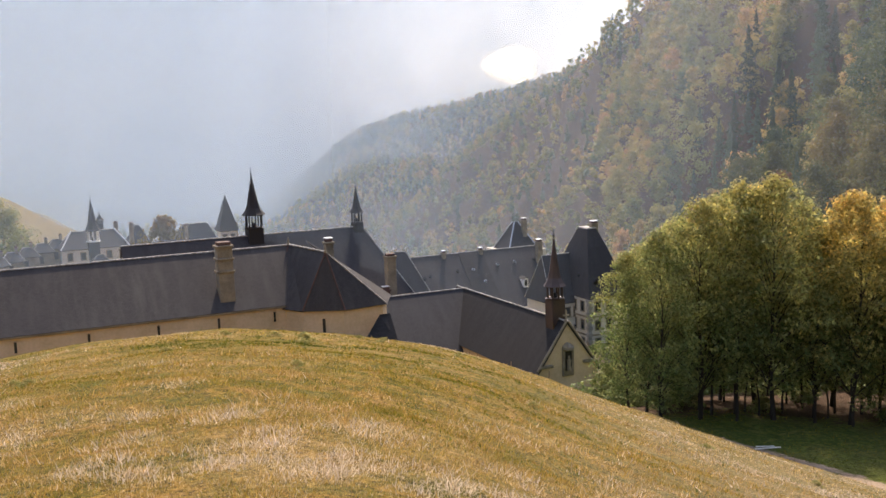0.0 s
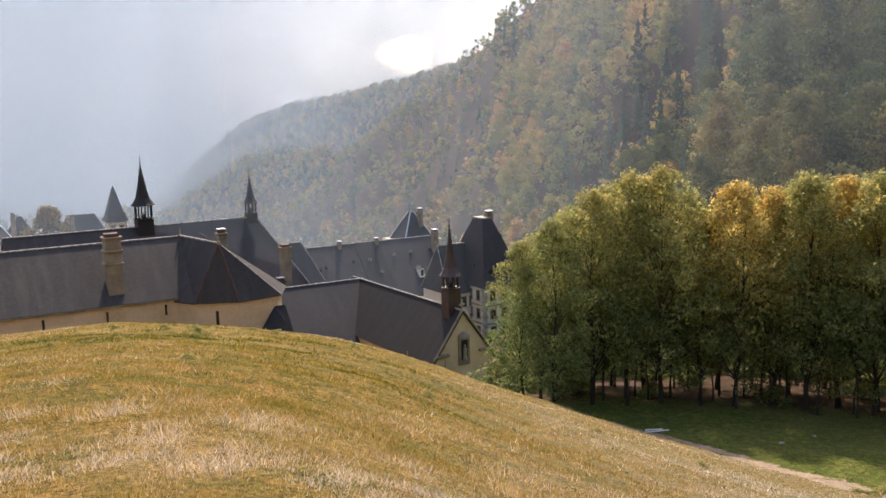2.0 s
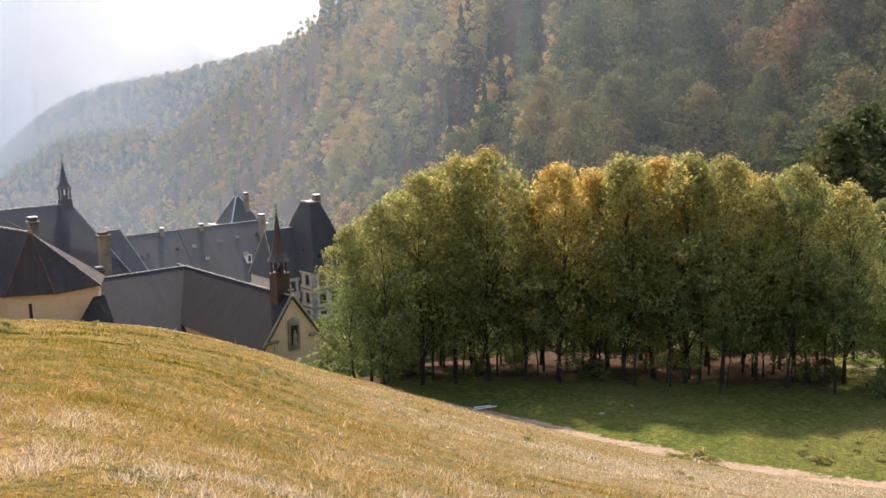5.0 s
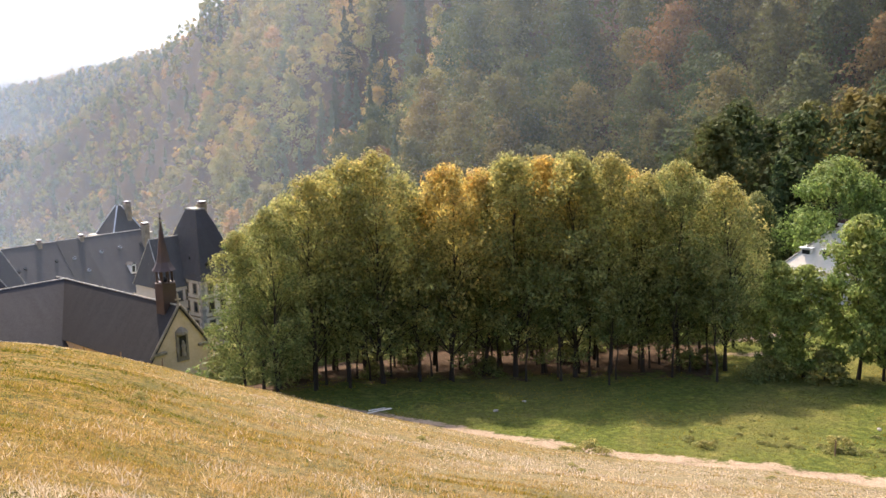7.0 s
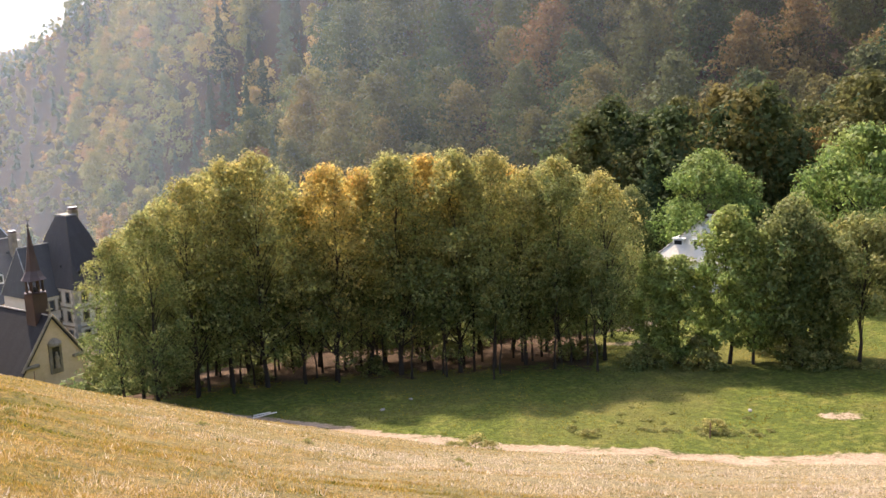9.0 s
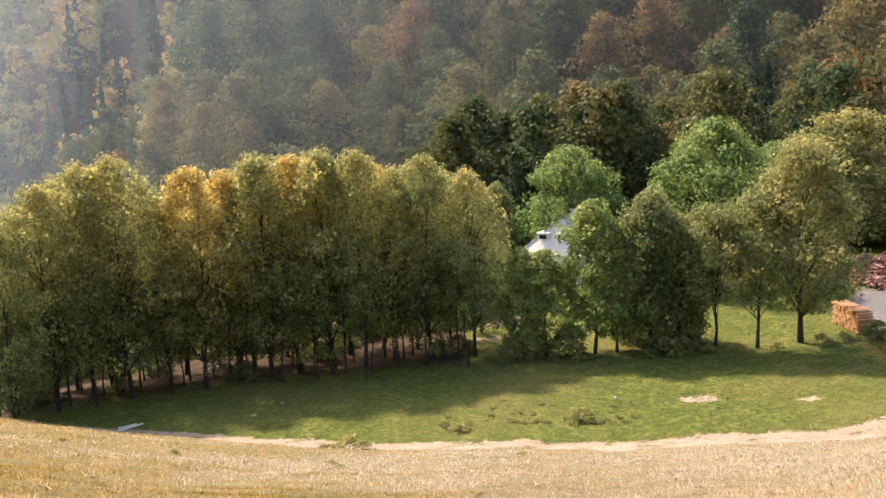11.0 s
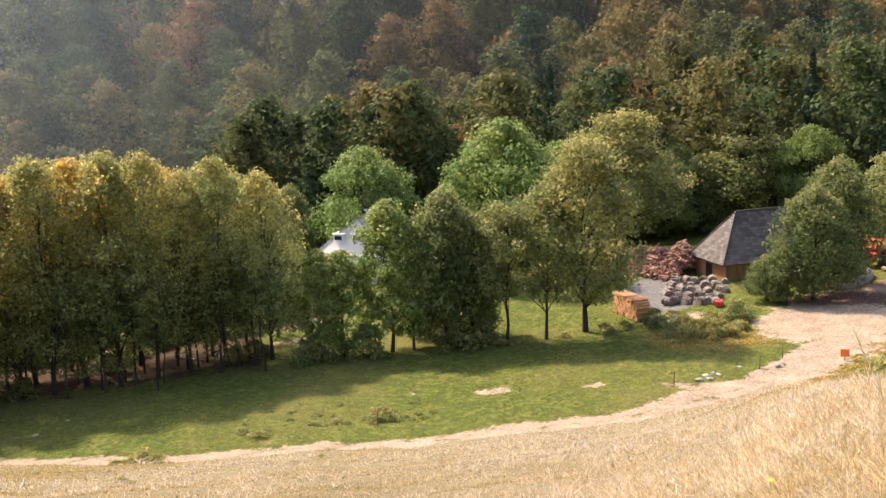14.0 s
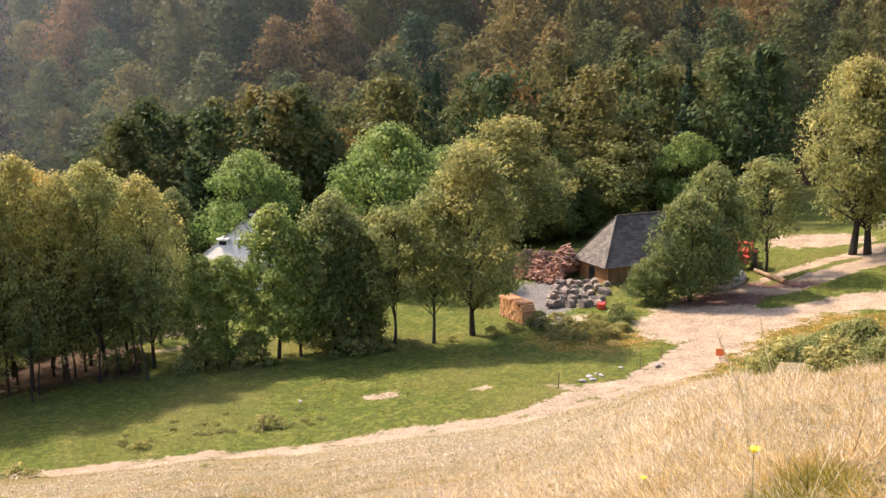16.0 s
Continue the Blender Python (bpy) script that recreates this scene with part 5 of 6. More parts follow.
build_woods("forest_valley_side", "hazy autumn forest along the valley side", -9, 10, 0.0, 1.02, 9000, 72, 0.092, 11.5, 33, mat=HAZED_LEAF, apart=9.5)
build_woods("forest_far_ridge", "hazy conifers and beeches on the far ridge", -12, 10, 0.0, 1.0, 2600, 32, 0.13, 13, 34, True, HAZED_LEAF)


# ---- grass ----
def grass_blades(name, label, count, az0, az1, d0, d1, height, spread, seed, tint, keep, upright=0.7, bleach=0.0, most=0.98, vary=1.0):
    """Tufts of tapered, leaning blades on the ground, sown thicker near the camera."""
    rng = np.random.default_rng(seed)
    az = np.radians(az0 + (az1 - az0) * rng.random(count))
    d = np.exp(np.log(d0) + np.log(d1 / d0) * rng.random(count))
    x, y = d * np.sin(az), d * np.cos(az)
    ok = keep(x, y, d)
    x, y, d = x[ok], y[ok], d[ok]
    n = len(x)
    z = land(x, y)
    blotch = 0.5 * value_noise(x, y, 2.6, 1) + 0.5 * value_noise(x, y, 0.8, 2)
    clump = value_noise(x, y, 0.32, 3)
    h = height * (0.3 + 1.1 * rng.random(n) ** 2) * (0.3 + 1.5 * clump ** 2) * (0.7 + 0.6 * blotch)
    w = (0.0012 + 0.0003 * d) * (0.7 + 0.6 * rng.random(n)) * spread
    a = rng.random(n) * math.tau
    up = rng.random(n) ** upright
    lean = np.stack([np.cos(a), np.sin(a)], 1) * (h * np.sqrt(1 - up * up) * 1.3)[:, None]
    h = h * np.clip(up, 0.12, 1)
    side = np.stack([np.cos(az[ok]), -np.sin(az[ok])], 1) * w[:, None]
    o = np.stack([x, y], 1)
    v = np.empty((n, 3, 3))
    v[:, 0, :2], v[:, 1, :2], v[:, 2, :2] = o - side, o + side, o + lean
    v[:, 0, 2] = v[:, 1, 2] = z - 0.02
    v[:, 2, 2] = z + h
    broad = value_noise(x, y, 6.5, 5)
    pale = np.clip(bleached_at(x, y) * 1.2, 0, 1)
    patchy = 0.9 * (broad - 0.5) + 0.9 * (blotch - 0.5) + 0.3 * (clump - 0.5)
    t = np.clip(tint + vary * (1 - 0.55 * pale) * patchy + 0.12 * rng.normal(size=n), 0.02, 0.98)
    green = blob(x, y, 79.3, 5.1, 0.26, 0.4) + 0.8 * blob(x, y, 76.6, 4.9, 0.2, 0.2)
    t = np.clip(t + bleach * pale - 0.6 * np.clip(green, 0, 1) * (rng.random(n) < 0.8), 0.02, most)
    f = np.arange(3 * n).reshape(-1, 3)
    tagged(new(name, sheet_mesh(name, v.reshape(-1, 3), f, t, DRY)), label, "grass", kind="stuff")


def on_pasture(x, y, d):
    dirt, dry, *_ = cover(x, y)
    return (dirt < 0.45) & (dry > 0.5)


def on_meadow(x, y, d):
    dirt, dry, woods_and_shade, *_ = cover(x, y)
    return (dirt < 0.4) & (dry < 0.6) & (woods_and_shade < 0.6)


grass_blades("dry_pasture_grass", "short dry autumn grass, straw and green", 420000, -28, 84, 4.5, 85, 0.085, 1.5, 41, 0.54, on_pasture, 0.9, 0.52)
grass_blades("tall_straw", "tall bleached straw beside the camera", 60000, 52, 86, 3.0, 26, 0.20, 0.5, 42, 0.85, lambda x, y, d: on_pasture(x, y, d) & (value_noise(x, y, 1.3, 8) > 0.2), 2.4, 0.05, vary=0.4)
grass_blades("straw_wisps", "bleached straw wisps matted over the pasture", 90000, -28, 60, 5.0, 45, 0.085, 0.6, 43, 0.70, lambda x, y, d: on_pasture(x, y, d) & (0.6 * value_noise(x, y, 2.2, 7) + 0.4 * value_noise(x, y, 0.5, 17) > 0.47), 2.0, 0.1)
grass_blades("pasture_turf", "close-cropped pasture turf, green and straw", 210000, -28, 62, 4.5, 24, 0.05, 1.0, 48, 0.46, on_pasture, 1.0, 0.3)
grass_blades("meadow_grass", "short green meadow grass", 110000, 8, 82, 48, 100, 0.11, 1.3, 44, 0.22, on_meadow, most=0.42)
grass_blades("pasture_herbs", "low dark green herbs scattered through the pasture", 80000, -28, 66, 5.0, 60, 0.055, 2.3, 45, 0.12, lambda x, y, d: on_pasture(x, y, d) & (value_noise(x, y, 0.5, 12) + 0.5 * value_noise(x, y, 2.4, 13) > 0.84), 1.0)
grass_blades("bleached_turf", "matted bleached grass on the slope beside the camera", 52000, 48, 86, 9, 34, 0.12, 0.8, 46, 0.82, on_pasture, 1.8, 0.06, vary=0.6)
grass_blades("matted_straw", "matted bleached straw on the ground beside the camera", 105000, 56, 86, 3.5, 14, 0.15, 0.85, 47, 0.85, on_pasture, 2.4, 0.04, vary=0.4)
STRAW = plain("straw", (0.5, 0.4, 0.2), (0.66, 0.56, 0.33), 20, 0.8, bump=0)
rng = np.random.default_rng(9)
for az, d, h in ((77.5, 4.2, 1.05), (78.4, 4.0, 0.95), (76.6, 4.6, 0.9), (79.0, 4.4, 1.1), (75.2, 5.0, 0.8), (73.4, 5.6, 0.75), (70.3, 6.2, 0.85), (78.0, 5.2, 1.0), (71.8, 5.0, 0.6)):
    p = polar(az, d)
    s = thing("grass_stalk", p, "tall bleached grass stalk with a thin seed head", "grass stalk", "stalks near the camera")
    h = 0.78 * h
    tip = p + Vector((0.3 * h * rng.normal(), 0.3 * h * rng.normal(), h))
    bm = bmesh.new()
    rod(bm, p - Vector((0, 0, 0.05)), p.lerp(tip, 0.55) + Vector((0.02, 0, 0.02)), 0.0018, 0.0014, 5)
    rod(bm, p.lerp(tip, 0.55) + Vector((0.02, 0, 0.02)), tip, 0.0018, 0.001, 5)
    part("stem", bm, STRAW, s)
    bm = bmesh.new()
    for i in range(14):
        q = p.lerp(tip, 0.8 + 0.2 * i / 14)
        rod(bm, q, q + Vector((0.008 * rng.normal(), 0.008 * rng.normal(), 0.03)), 0.0016, 0.0008, 4)
    part("seed_head", bm, STRAW, s)
for az, d in ((72.4, 3.95), (66.2, 6.4)):
    q = Vector((0.408 + d * math.sin(radians(az)), -0.211 + d * math.cos(radians(az)), 0))
    p = Vector((q.x, q.y, land_at(q.x, q.y)))
    fl = thing("hawkbit", p, "single yellow hawkbit flower on a thin stem", "flower")
    z = -d * math.tan(radians(21.5 if az > 72 else 23.8)) - p.z
    top = p + Vector((0, 0, min(max(z, 0.12), 0.7)))
    bm = bmesh.new()
    rod(bm, p - Vector((0, 0, 0.03)), top, 0.0018, 0.0015, 5)
    part("stem", bm, plain("green_stem", (0.06, 0.1, 0.02), (0.1, 0.15, 0.04), 20), fl)
    bm = bmesh.new()
    for i in range(18):
        a = math.tau * i / 18
        c, s2 = math.cos(a), math.sin(a)
        r = 0.026 if i % 2 else 0.019
        vs = [bm.verts.new(top + Vector(q)) for q in ((0, 0, 0), (c * r - s2 * 0.004, s2 * r + c * 0.004, 0.012), (c * r * 1.1, s2 * r * 1.1, 0.010), (c * r + s2 * 0.004, s2 * r - c * 0.004, 0.012))]
        bm.faces.new(vs)
    lathe(bm, top, [(0.002, -0.012), (0.010, -0.004), (0.012, 0.006), (0.004, 0.014)], 10)
    part("petals", bm, YELLOW_PETAL, fl)

# ---- barn, firewood and the yard ----
BARN = Vector((81.6, 41.3, 0))
BU, BV = Vector((0.845, -0.535, 0)), Vector((-0.535, -0.845, 0))


def barn_at(a, b, z):
    return BARN + BU * a + BV * b + Vector((0, 0, z))


barn = thing("barn", (*barn_at(7, 0, 0).xy, -20.5), "timber barn with steep grey shingle roof and orange boarding", "barn")
ZE, ZR, ZB, HB, LB = -18.75, -14.6, -21.2, 2.9, 15.0
bm = bmesh.new()
prism(bm, [barn_at(a, b, 0).xy[:] for a, b in ((0.5, -2.5), (LB - 0.5, -2.5), (LB - 0.5, 2.5), (0.5, 2.5))], ZB, ZE + 0.1)
wall = part("wall", bm, TIMBER, barn)
bm = bmesh.new()
for pts in ([(0, 2.95, ZE), (LB, 2.95, ZE), (LB, 2.2, ZE + 0.75), (0.55, 2.2, ZE + 0.75)], [(0.55, 2.2, ZE + 0.75), (LB, 2.2, ZE + 0.75), (LB, 0, ZR), (2.9, 0, ZR)]):
    slab(bm, [barn_at(*p) for p in pts], 0.1)
part("roof", bm, SHINGLE, barn)
bm = bmesh.new()
slab(bm, [barn_at(0, -2.95, ZE), barn_at(LB, -2.95, ZE), barn_at(LB, 0, ZR), barn_at(2.9, 0, ZR)], 0.1)
part("roof", bm, SHINGLE, barn)
bm = bmesh.new()
slab(bm, [barn_at(-0.1, -2.95, ZE), barn_at(-0.1, 2.95, ZE), barn_at(2.9, 0, ZR)], 0.1)
part("roof", bm, SHINGLE, barn, "hipped end with mossy grey shingles")
ridge_cap("ridge_boards", barn, [barn_at(2.9, 0, ZR), barn_at(LB, 0, ZR)], 0.09, SHINGLE)
ridge_cap("hip_boards", barn, [barn_at(-0.1, 2.95, ZE), barn_at(2.9, 0, ZR), barn_at(-0.1, -2.95, ZE)], 0.07, SHINGLE)
for i in range(24):
    b = -2.4 + 4.8 * i / 23
    if -0.9 < b < 0.3:
        continue
    bm = bmesh.new()
    box(bm, barn_at(0.46, b, (ZB + ZE) / 2), (0.05, 0.19, ZE - ZB - 0.1), -32.3, 0.01)
    part("board", bm, ORANGE_WOOD, wall)
# Thin dark sheet on the solid wall, coloured like a doorway's inner shade.
bm = bmesh.new()
box(bm, barn_at(0.47, -0.3, ZB + 1.0), (0.04, 1.15, 2.0), -32.3)
part("door_opening", bm, IRON, wall, "flat dark panel standing in for a shaded doorway")
lean = thing("grey_tarpaulin", (*polar(70.6, 88).xy, -19), "rumpled grey tarpaulin over a heap beside the barn", "tarpaulin")
bm = bmesh.new()
bmesh.ops.create_icosphere(bm, subdivisions=3, radius=1, matrix=Matrix.Translation(polar(70.6, 89, 0.2)) @ Matrix.Diagonal((3.2, 1.8, 1.1, 1)))
for v in bm.verts:
    v.co += Vector((0, 0, 0.18 * noise.noise(v.co * 1.6)))
part("sheet", bm, LIMESTONE, lean)


def log_pile(az0, d0, az1, d1, high, deep, label, seed, mat):
    """A stack of split firewood with its cut ends outwards."""
    a, b = polar(az0, d0), polar(az1, d1)
    rng = np.random.default_rng(seed)
    pile = thing("firewood_stack", a, label, "firewood")
    run = (b - a)
    L = math.hypot(run.x, run.y)
    side = Vector((run.y, -run.x, 0)).normalized()
    if side.dot(a) > 0:
        side.negate()
    bm = bmesh.new()
    for i in range(int(L / 0.24)):
        for j in range(int(high / 0.2)):
            if j > high / 0.2 - 3 and rng.random() < 0.45:
                continue
            p = a + run * ((i + 0.5 * (j % 2)) * 0.24 / L) + Vector((0, 0, 0.1 + 0.19 * j))
            r = 0.09 + 0.035 * rng.random()
            o = 0.12 * rng.random()
            rod(bm, p + side * (deep / 2 + o), p - side * deep / 2, r, r * 0.95, 5 + int(rng.random() * 3))
    tagged(part("firewood", bm, mat, pile), kind="stuff")


log_pile(58.4, 80.5, 59.8, 76.8, 1.9, 1.1, "stack of freshly split orange firewood", 1, CUT_WOOD)


def log_heap(az0, d0, az1, d1, high0, high1, deep, count, label, seed, mat):
    """Firewood tipped into a long untidy heap that grows from one end to the other."""
    a, b = polar(az0, d0), polar(az1, d1)
    rng = np.random.default_rng(seed)
    heap = thing("firewood_heap", a, label, "firewood")
    run = b - a
    side = Vector((run.y, -run.x, 0)).normalized()
    bm = bmesh.new()
    for i in range(count):
        f, g = rng.random(), 2 * rng.random() - 1
        top = (high0 + (high1 - high0) * f) * (1 - abs(g) ** 1.6) * (0.85 + 0.25 * math.sin(f * 23))
        p = a + run * f + side * g * deep
        p.z = land_at(p.x, p.y) + 0.08 + max(0.0, top) * math.sqrt(rng.random())
        d = Vector((rng.normal(), rng.normal(), 0.35 * rng.normal())).normalized() * (0.38 + 0.25 * rng.random())
        r = 0.085 + 0.06 * rng.random()
        rod(bm, p - d, p + d, r, r * 0.9, 5)
    tagged(part("firewood", bm, mat, heap), kind="stuff")


log_heap(58.1, 99.0, 62.2, 93.2, 1.5, 3.0, 2.3, 950, "long untidy heap of red-brown firewood beside the barn", 2, plain("red_brown_logs", (0.13, 0.05, 0.035), (0.52, 0.29, 0.19), 5, 0.9))
rng = np.random.default_rng(12)


def bundle():
    """A round bundle of grey split logs held by two dark straps."""
    b = thing("log_bundle", (0, 0, 0), "round strapped bundle of grey split logs on the yard", "log bundle", "bundles on the yard")
    bm = bmesh.new()
    for k, (n, r) in enumerate(((1, 0.0), (6, 0.24), (11, 0.46))):
        for i in range(n):
            a = math.tau * i / n + k
            q = 0.12 + 0.02 * rng.random()
            e = 0.06 * rng.random()
            rod(bm, (-0.5 - e, r * math.cos(a), 0.58 + r * math.sin(a)), (0.5 + e, r * math.cos(a), 0.58 + r * math.sin(a)), q, q, 6)
    tagged(part("firewood", bm, GREY_LOG, b), kind="stuff")
    for x in (-0.28, 0.28):
        bm = bmesh.new()
        bmesh.ops.create_cone(bm, cap_ends=False, segments=18, radius1=0.61, radius2=0.61, depth=0.06, matrix=Matrix.Translation((x, 0, 0.58)) @ Matrix.Rotation(radians(90), 4, "Y"))
        part("strap", bm, IRON, b)
    return b


first = bundle()
for i in range(6):
    for j in range(5):
        p = polar(61.0 + 0.56 * i + 0.08 * rng.normal() + 0.1 * j, 82.0 + 1.75 * j + 0.25 * rng.normal() + 0.5 * (5 - i) * 0.3)
        copy_thing(first, Matrix.LocRotScale(p - Vector((0, 0, 0.05)), Euler((radians(40 * rng.normal()), 0, radians(30 + 32 * rng.normal()))), Vector((1, 1, 0.85)) * (0.6 + 0.2 * rng.random())))
for o in (*first.children_recursive, first):
    bpy.data.objects.remove(o)
red = thing("fuel_can_crate", polar(63.9, 81.2), "small bright red crate beside the log bundles", "crate")
bm = bmesh.new()
box(bm, polar(63.9, 81.2, 0.28), (0.95, 0.6, 0.5), 20, 0.06)
crate = part("body", bm, RED_PAINT, red)
bm = bmesh.new()
rod(bm, polar(63.8, 81.0, 0.55), polar(64.0, 81.3, 0.62), 0.03, 0.03, 6)
part("handle", bm, IRON, red)


def tractor(p, rz):
    """A red tractor: hood, cab, mudguards and four wheels with rims."""
    t = thing("tractor", p, "parked red tractor with black tyres behind the trees", "tractor")
    m = Matrix.Translation(p) @ Matrix.Rotation(radians(rz), 4, "Z")
    def put(*c):
        return m @ Vector(c)
    bm = bmesh.new()
    box(bm, put(1.0, 0, 1.15), (1.9, 0.8, 0.75), rz, 0.1)
    box(bm, put(-0.5, 0, 0.9), (1.6, 0.7, 0.6), rz, 0.08)
    body = part("hood", bm, RED_PAINT, t)
    bm = bmesh.new()
    box(bm, put(-0.5, 0, 2.35), (1.5, 1.4, 0.12), rz, 0.04)
    for a in (-1.15, 0.15):
        for s in (-0.6, 0.6):
            rod(bm, put(a, s, 1.3), put(a, s, 2.35), 0.05, 0.05, 6)
    part("cab", bm, RED_PAINT, t)
    for a, s, r, w in ((1.6, -0.7, 0.5, 0.3), (1.6, 0.7, 0.5, 0.3), (-0.6, -0.8, 0.8, 0.45), (-0.6, 0.8, 0.8, 0.45)):
        q = Matrix.Translation(put(a, s, r)) @ Matrix.Rotation(radians(rz), 4, "Z") @ Matrix.Rotation(radians(90), 4, "X")
        bm = bmesh.new()
        bmesh.ops.create_cone(bm, cap_ends=True, segments=20, radius1=r, radius2=r, depth=w, matrix=q)
        wheel = part("wheel", bm, RUBBER, t)
        bm = bmesh.new()
        bmesh.ops.create_cone(bm, cap_ends=True, segments=16, radius1=r * 0.55, radius2=r * 0.5, depth=w + 0.06, matrix=q)
        part("rim", bm, RED_PAINT, wheel)
        if r > 0.6:
            bm = bmesh.new()
            box(bm, put(a, s, 1.68), (1.3, 0.5, 0.08), rz, 0.03)
            part("mudguard", bm, RED_PAINT, t)


tractor(polar(71.8, 94.5), 15)
sign = thing("orange_marker", polar(70.65, 66.5), "small orange marker board on a stake beside the track", "marker")
bm = bmesh.new()
box(bm, polar(70.65, 66.5, 0.45), (0.55, 0.05, 0.5), -60, 0.02)
part("board", bm, ORANGE_PAINT, sign)
bm = bmesh.new()
box(bm, polar(70.65, 66.55, 0.15), (0.06, 0.06, 0.6), -60)
part("stake", bm, TIMBER, sign)
for az, d, L, rz in ((73.1, 90.4, 5.0, 48),):
    p = polar(az, d, 0.2)
    t = thing("felled_log", p, "felled brown log lying along the track edge", "log")
    bm = bmesh.new()
    c, s = math.cos(radians(rz)), math.sin(radians(rz))
    for k in range(6):
        rod(bm, p + Vector((c, s, 0)) * L * (k / 6 - 0.5), p + Vector((c, s, 0)) * L * ((k + 1) / 6 - 0.5), 0.22 - 0.01 * k, 0.21 - 0.01 * k, 9)
    part("trunk", bm, TIMBER, t)
for az, d, L, rz in ((2.2, 78.5, 1.9, 14), (17.9, 60.2, 1.9, 24), (17.75, 60.7, 1.3, 18)):
    p = polar(az, d, 0.14)
    t = thing("plank", p, "bleached white plank lying at the track edge", "plank")
    bm = bmesh.new()
    box(bm, p, (L * 0.85, 0.1, 0.06), rz - az, 0.01)
    part("board", bm, WHITE_WOOD, t)
rng = np.random.default_rng(15)
for i, (az, d) in enumerate([(63.3, 62.2), (63.7, 62.8), (64.0, 62.4), (63.5, 61.6), (65.1, 64.3), (62.9, 61.4), (67.2, 64.6), (67.5, 65.0), (76.6, 43.5), (77.2, 43), (76.0, 43.5), (77.0, 44), (76.4, 43), (24.8, 60.5), (26.5, 63), (46.2, 60)]):
    p = polar(az, d)
    t = thing("field_stone", p, "pale weathered limestone lying in the grass", "stone")
    bm = bmesh.new()
    s = (0.09 + 0.13 * rng.random()) * (2.0 if d < 50 else 1.0)
    bmesh.ops.create_icosphere(bm, subdivisions=2, radius=1, matrix=Matrix.Translation(p + Vector((0, 0, s * 0.2))) @ Matrix.Rotation(rng.random() * 6, 4, "Z") @ Matrix.Diagonal((s * 1.5, s, s * 0.6, 1)))
    for v in bm.verts:
        v.co += Vector((1, 1, 1)) * s * 0.35 * noise.noise(v.co * 2.5 / s * 0.4)
    part("rock", bm, LIMESTONE, t)
for i, az in enumerate((1.0, 3.4, 5.6, 44.0, 61.5, 66.2, 67.4)):
    d = float(np.interp(az, [a for a, _ in TRACK], [q for _, q in TRACK])) + (1.5 if az < 20 else 3.5)
    p = polar(az, d)
    t = thing("fence_stake", p, "thin weathered wooden fence stake", "stake")
    bm = bmesh.new()
    rod(bm, p - Vector((0, 0, 0.2)), p + Vector((0.05, 0, 0.85)), 0.05, 0.035, 7)
    part("post", bm, TIMBER, t)

# white house half hidden by the trees
house = thing("white_house", polar(42.96, 101), "white gabled house with dark windows half hidden by trees", "house")
WH = polar(42.96, 101).xy[:]
ranged_house(house, WH, -1.2, 8.6, 3.4, -18.9, -15.8, -24.5, PALE, WHITE_PAINT, hip0=2.8, hip1=2.8)
for b in (-1.5, 0.55):
    bm = bmesh.new()
    box(bm, on(WH, 0.5, b, -17.95), (1.5, 1.05, 1.3), 24.5, 0.03)
    box(bm, on(WH, 0.45, b, -17.27), (1.7, 1.3, 0.08), 24.5)
    d = part("dormer", bm, WHITE_PAINT, house, "white dormer with dark window")
    bm = bmesh.new()
    box(bm, on(WH, -0.27, b, -17.95), (0.06, 0.78, 1.0), 24.5)
    part("pane", bm, PANE, d)
for b in (-2.2, 0.0, 2.2):
    window(house, on(WH, -1.22, b, -20.8), 0.95, 1.3, -U, mat=WHITE_PAINT)
for a in (1.5, 4.0, 6.5):
    window(house, on(WH, a, 3.52, -20.6), 0.9, 1.2, V, mat=WHITE_PAINT)
chimney(on(WH, 3.6, 0.6, 0).xy[:], 0.7, 0.7, -18, -14.9, "small white chimney on the white house", 1, False, WHITE_PAINT)


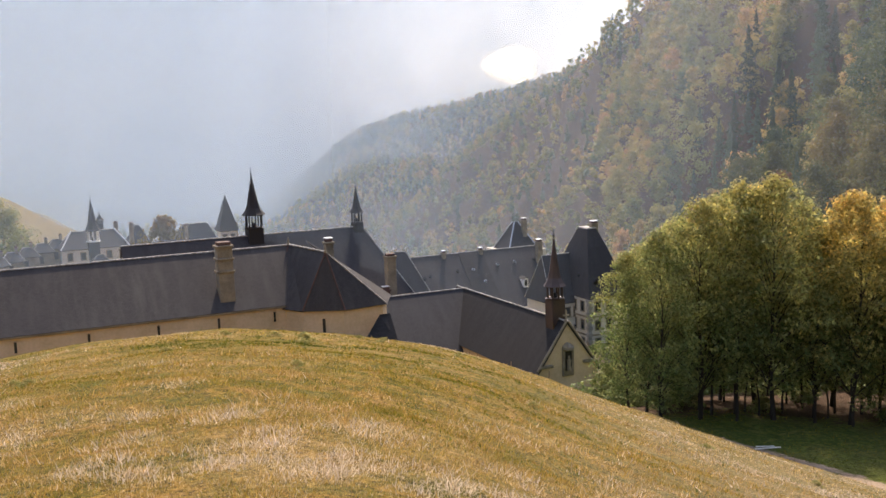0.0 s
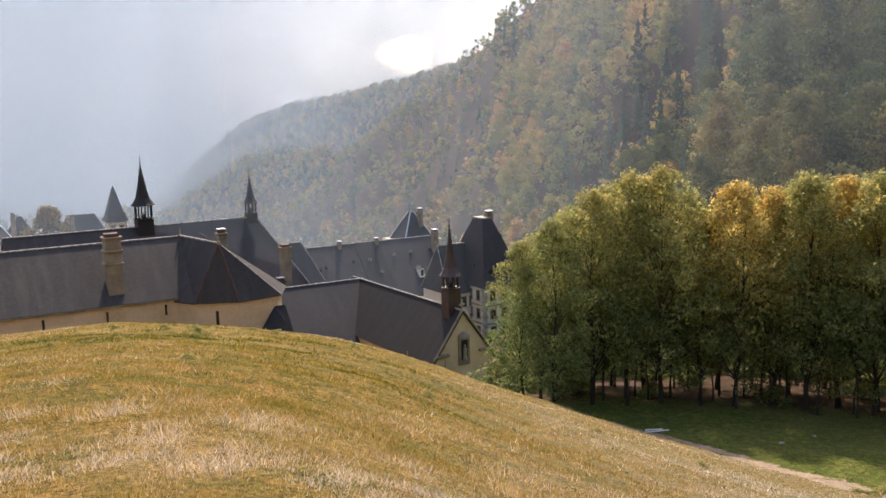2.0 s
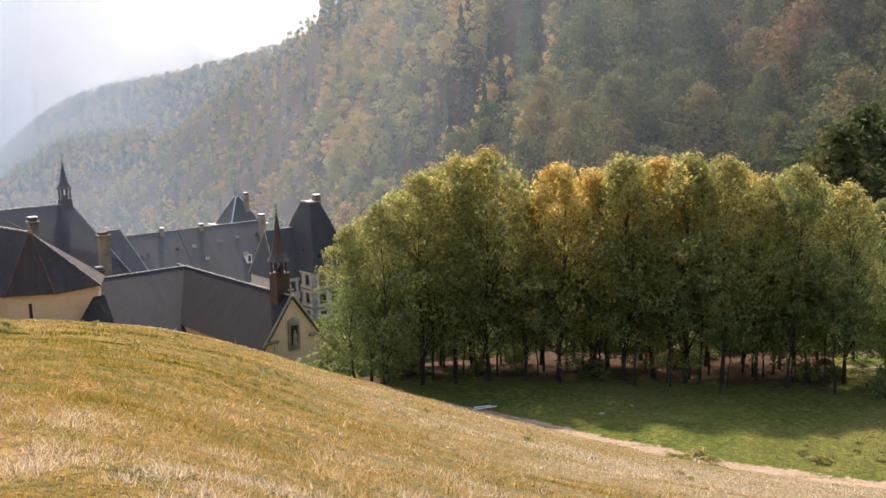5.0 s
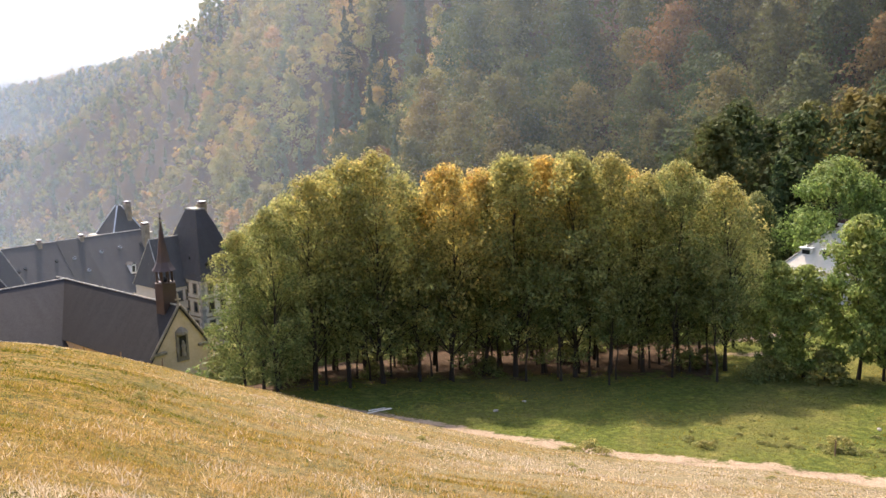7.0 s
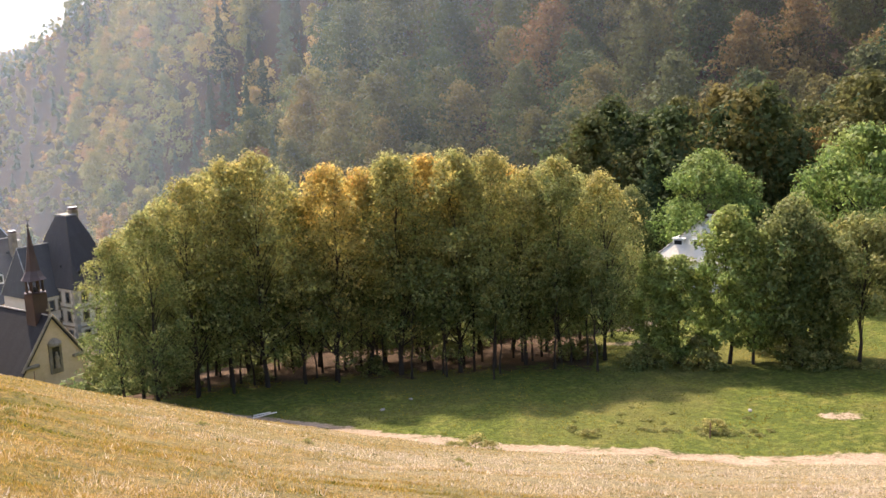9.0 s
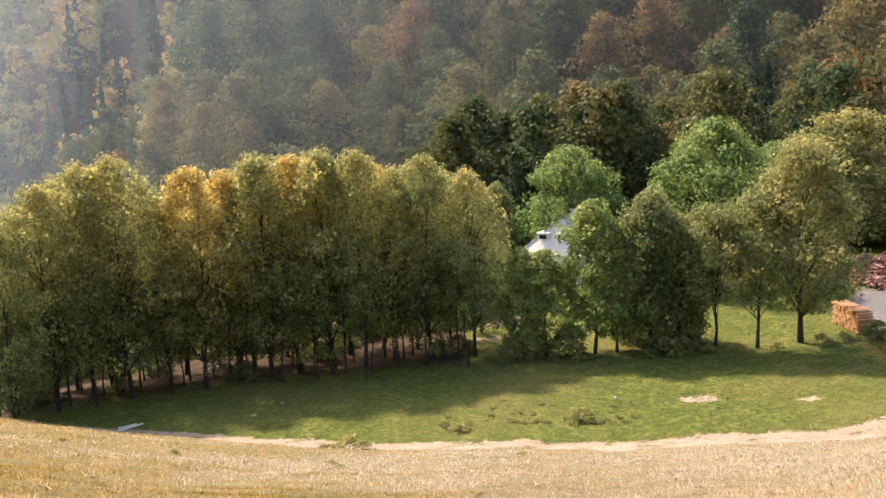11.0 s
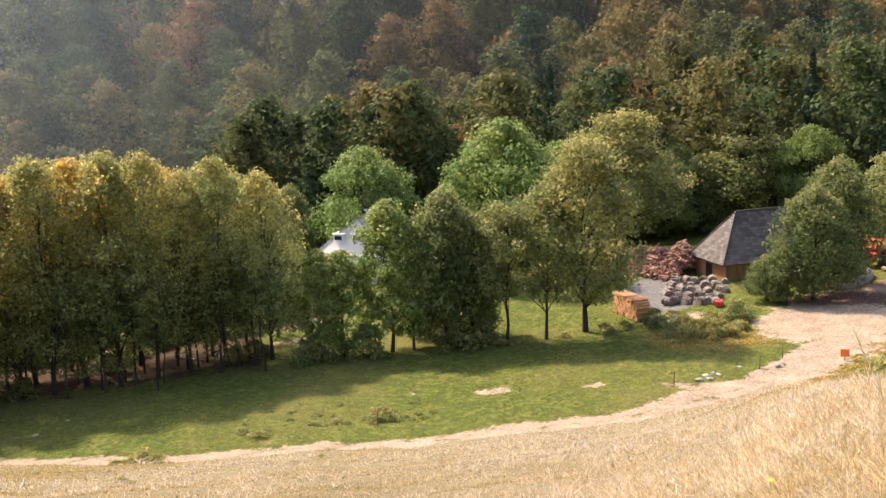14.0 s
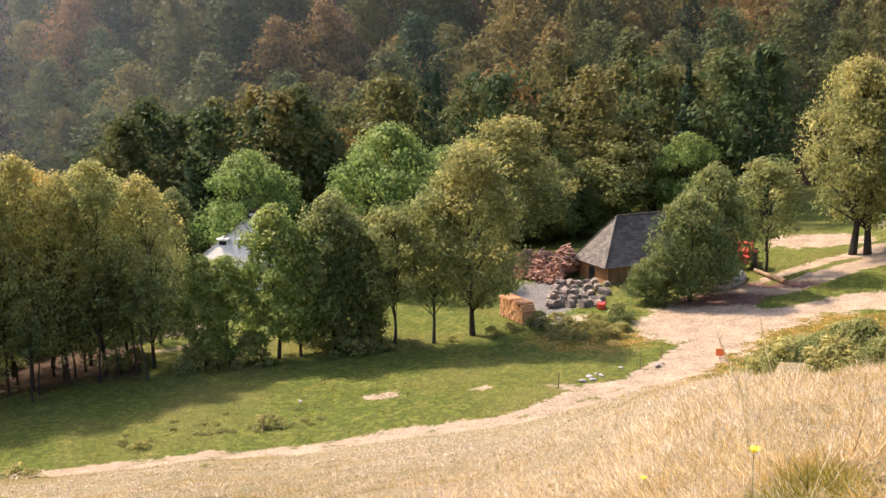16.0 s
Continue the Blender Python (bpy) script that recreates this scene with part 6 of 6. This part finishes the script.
# ---- curved sheets that stand in for valley haze, behind the monastery and before the mountains ----
def mist(az, dist, z0, z1, thick, lit, label, hole=None, rise=((0, 1), (1, 1))):
    """A thin curved haze sheet: azimuths, its distance and its painted thickness at each, paler towards the top."""
    n, rows = (60, 4) if hole is None else (240, 60)
    a, f = np.meshgrid(np.linspace(az[0], az[-1], n), np.linspace(0, 1, rows))
    r = np.interp(a, az, dist)
    x, y, z = r * np.sin(np.radians(a)), r * np.cos(np.radians(a)), z0 + (z1 - z0) * f
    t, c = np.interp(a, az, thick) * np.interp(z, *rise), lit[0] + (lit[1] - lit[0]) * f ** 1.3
    # A thinned gap lets bright sky through in place of the sunlit cloud.
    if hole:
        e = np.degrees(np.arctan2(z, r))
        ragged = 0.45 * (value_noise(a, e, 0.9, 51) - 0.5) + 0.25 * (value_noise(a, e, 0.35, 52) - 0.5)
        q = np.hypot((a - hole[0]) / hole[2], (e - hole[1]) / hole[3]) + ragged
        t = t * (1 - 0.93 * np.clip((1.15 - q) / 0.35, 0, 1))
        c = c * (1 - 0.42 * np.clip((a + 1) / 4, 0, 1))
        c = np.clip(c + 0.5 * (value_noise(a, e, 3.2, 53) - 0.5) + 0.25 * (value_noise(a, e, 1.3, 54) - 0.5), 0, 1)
    i, j = np.meshgrid(np.arange(rows - 1), np.arange(n - 1), indexing="ij")
    b = (i * n + j).ravel()
    me = bpy.data.meshes.new("valley_mist")
    me.from_pydata(np.stack([x, y, z], 2).reshape(-1, 3).tolist(), [], np.stack([b, b + 1, b + n + 1, b + n], 1).tolist())
    me.attributes.new("thickness", "FLOAT", "POINT").data.foreach_set("value", t.ravel().astype(np.float32))
    me.attributes.new("paleness", "FLOAT", "POINT").data.foreach_set("value", c.ravel().astype(np.float32))
    me.polygons.foreach_set("use_smooth", np.ones(len(b), bool))
    me.materials.append(MIST)
    ob = tagged(new("valley_mist", me), label, "mist", kind="structure")
    ob.visible_shadow = False


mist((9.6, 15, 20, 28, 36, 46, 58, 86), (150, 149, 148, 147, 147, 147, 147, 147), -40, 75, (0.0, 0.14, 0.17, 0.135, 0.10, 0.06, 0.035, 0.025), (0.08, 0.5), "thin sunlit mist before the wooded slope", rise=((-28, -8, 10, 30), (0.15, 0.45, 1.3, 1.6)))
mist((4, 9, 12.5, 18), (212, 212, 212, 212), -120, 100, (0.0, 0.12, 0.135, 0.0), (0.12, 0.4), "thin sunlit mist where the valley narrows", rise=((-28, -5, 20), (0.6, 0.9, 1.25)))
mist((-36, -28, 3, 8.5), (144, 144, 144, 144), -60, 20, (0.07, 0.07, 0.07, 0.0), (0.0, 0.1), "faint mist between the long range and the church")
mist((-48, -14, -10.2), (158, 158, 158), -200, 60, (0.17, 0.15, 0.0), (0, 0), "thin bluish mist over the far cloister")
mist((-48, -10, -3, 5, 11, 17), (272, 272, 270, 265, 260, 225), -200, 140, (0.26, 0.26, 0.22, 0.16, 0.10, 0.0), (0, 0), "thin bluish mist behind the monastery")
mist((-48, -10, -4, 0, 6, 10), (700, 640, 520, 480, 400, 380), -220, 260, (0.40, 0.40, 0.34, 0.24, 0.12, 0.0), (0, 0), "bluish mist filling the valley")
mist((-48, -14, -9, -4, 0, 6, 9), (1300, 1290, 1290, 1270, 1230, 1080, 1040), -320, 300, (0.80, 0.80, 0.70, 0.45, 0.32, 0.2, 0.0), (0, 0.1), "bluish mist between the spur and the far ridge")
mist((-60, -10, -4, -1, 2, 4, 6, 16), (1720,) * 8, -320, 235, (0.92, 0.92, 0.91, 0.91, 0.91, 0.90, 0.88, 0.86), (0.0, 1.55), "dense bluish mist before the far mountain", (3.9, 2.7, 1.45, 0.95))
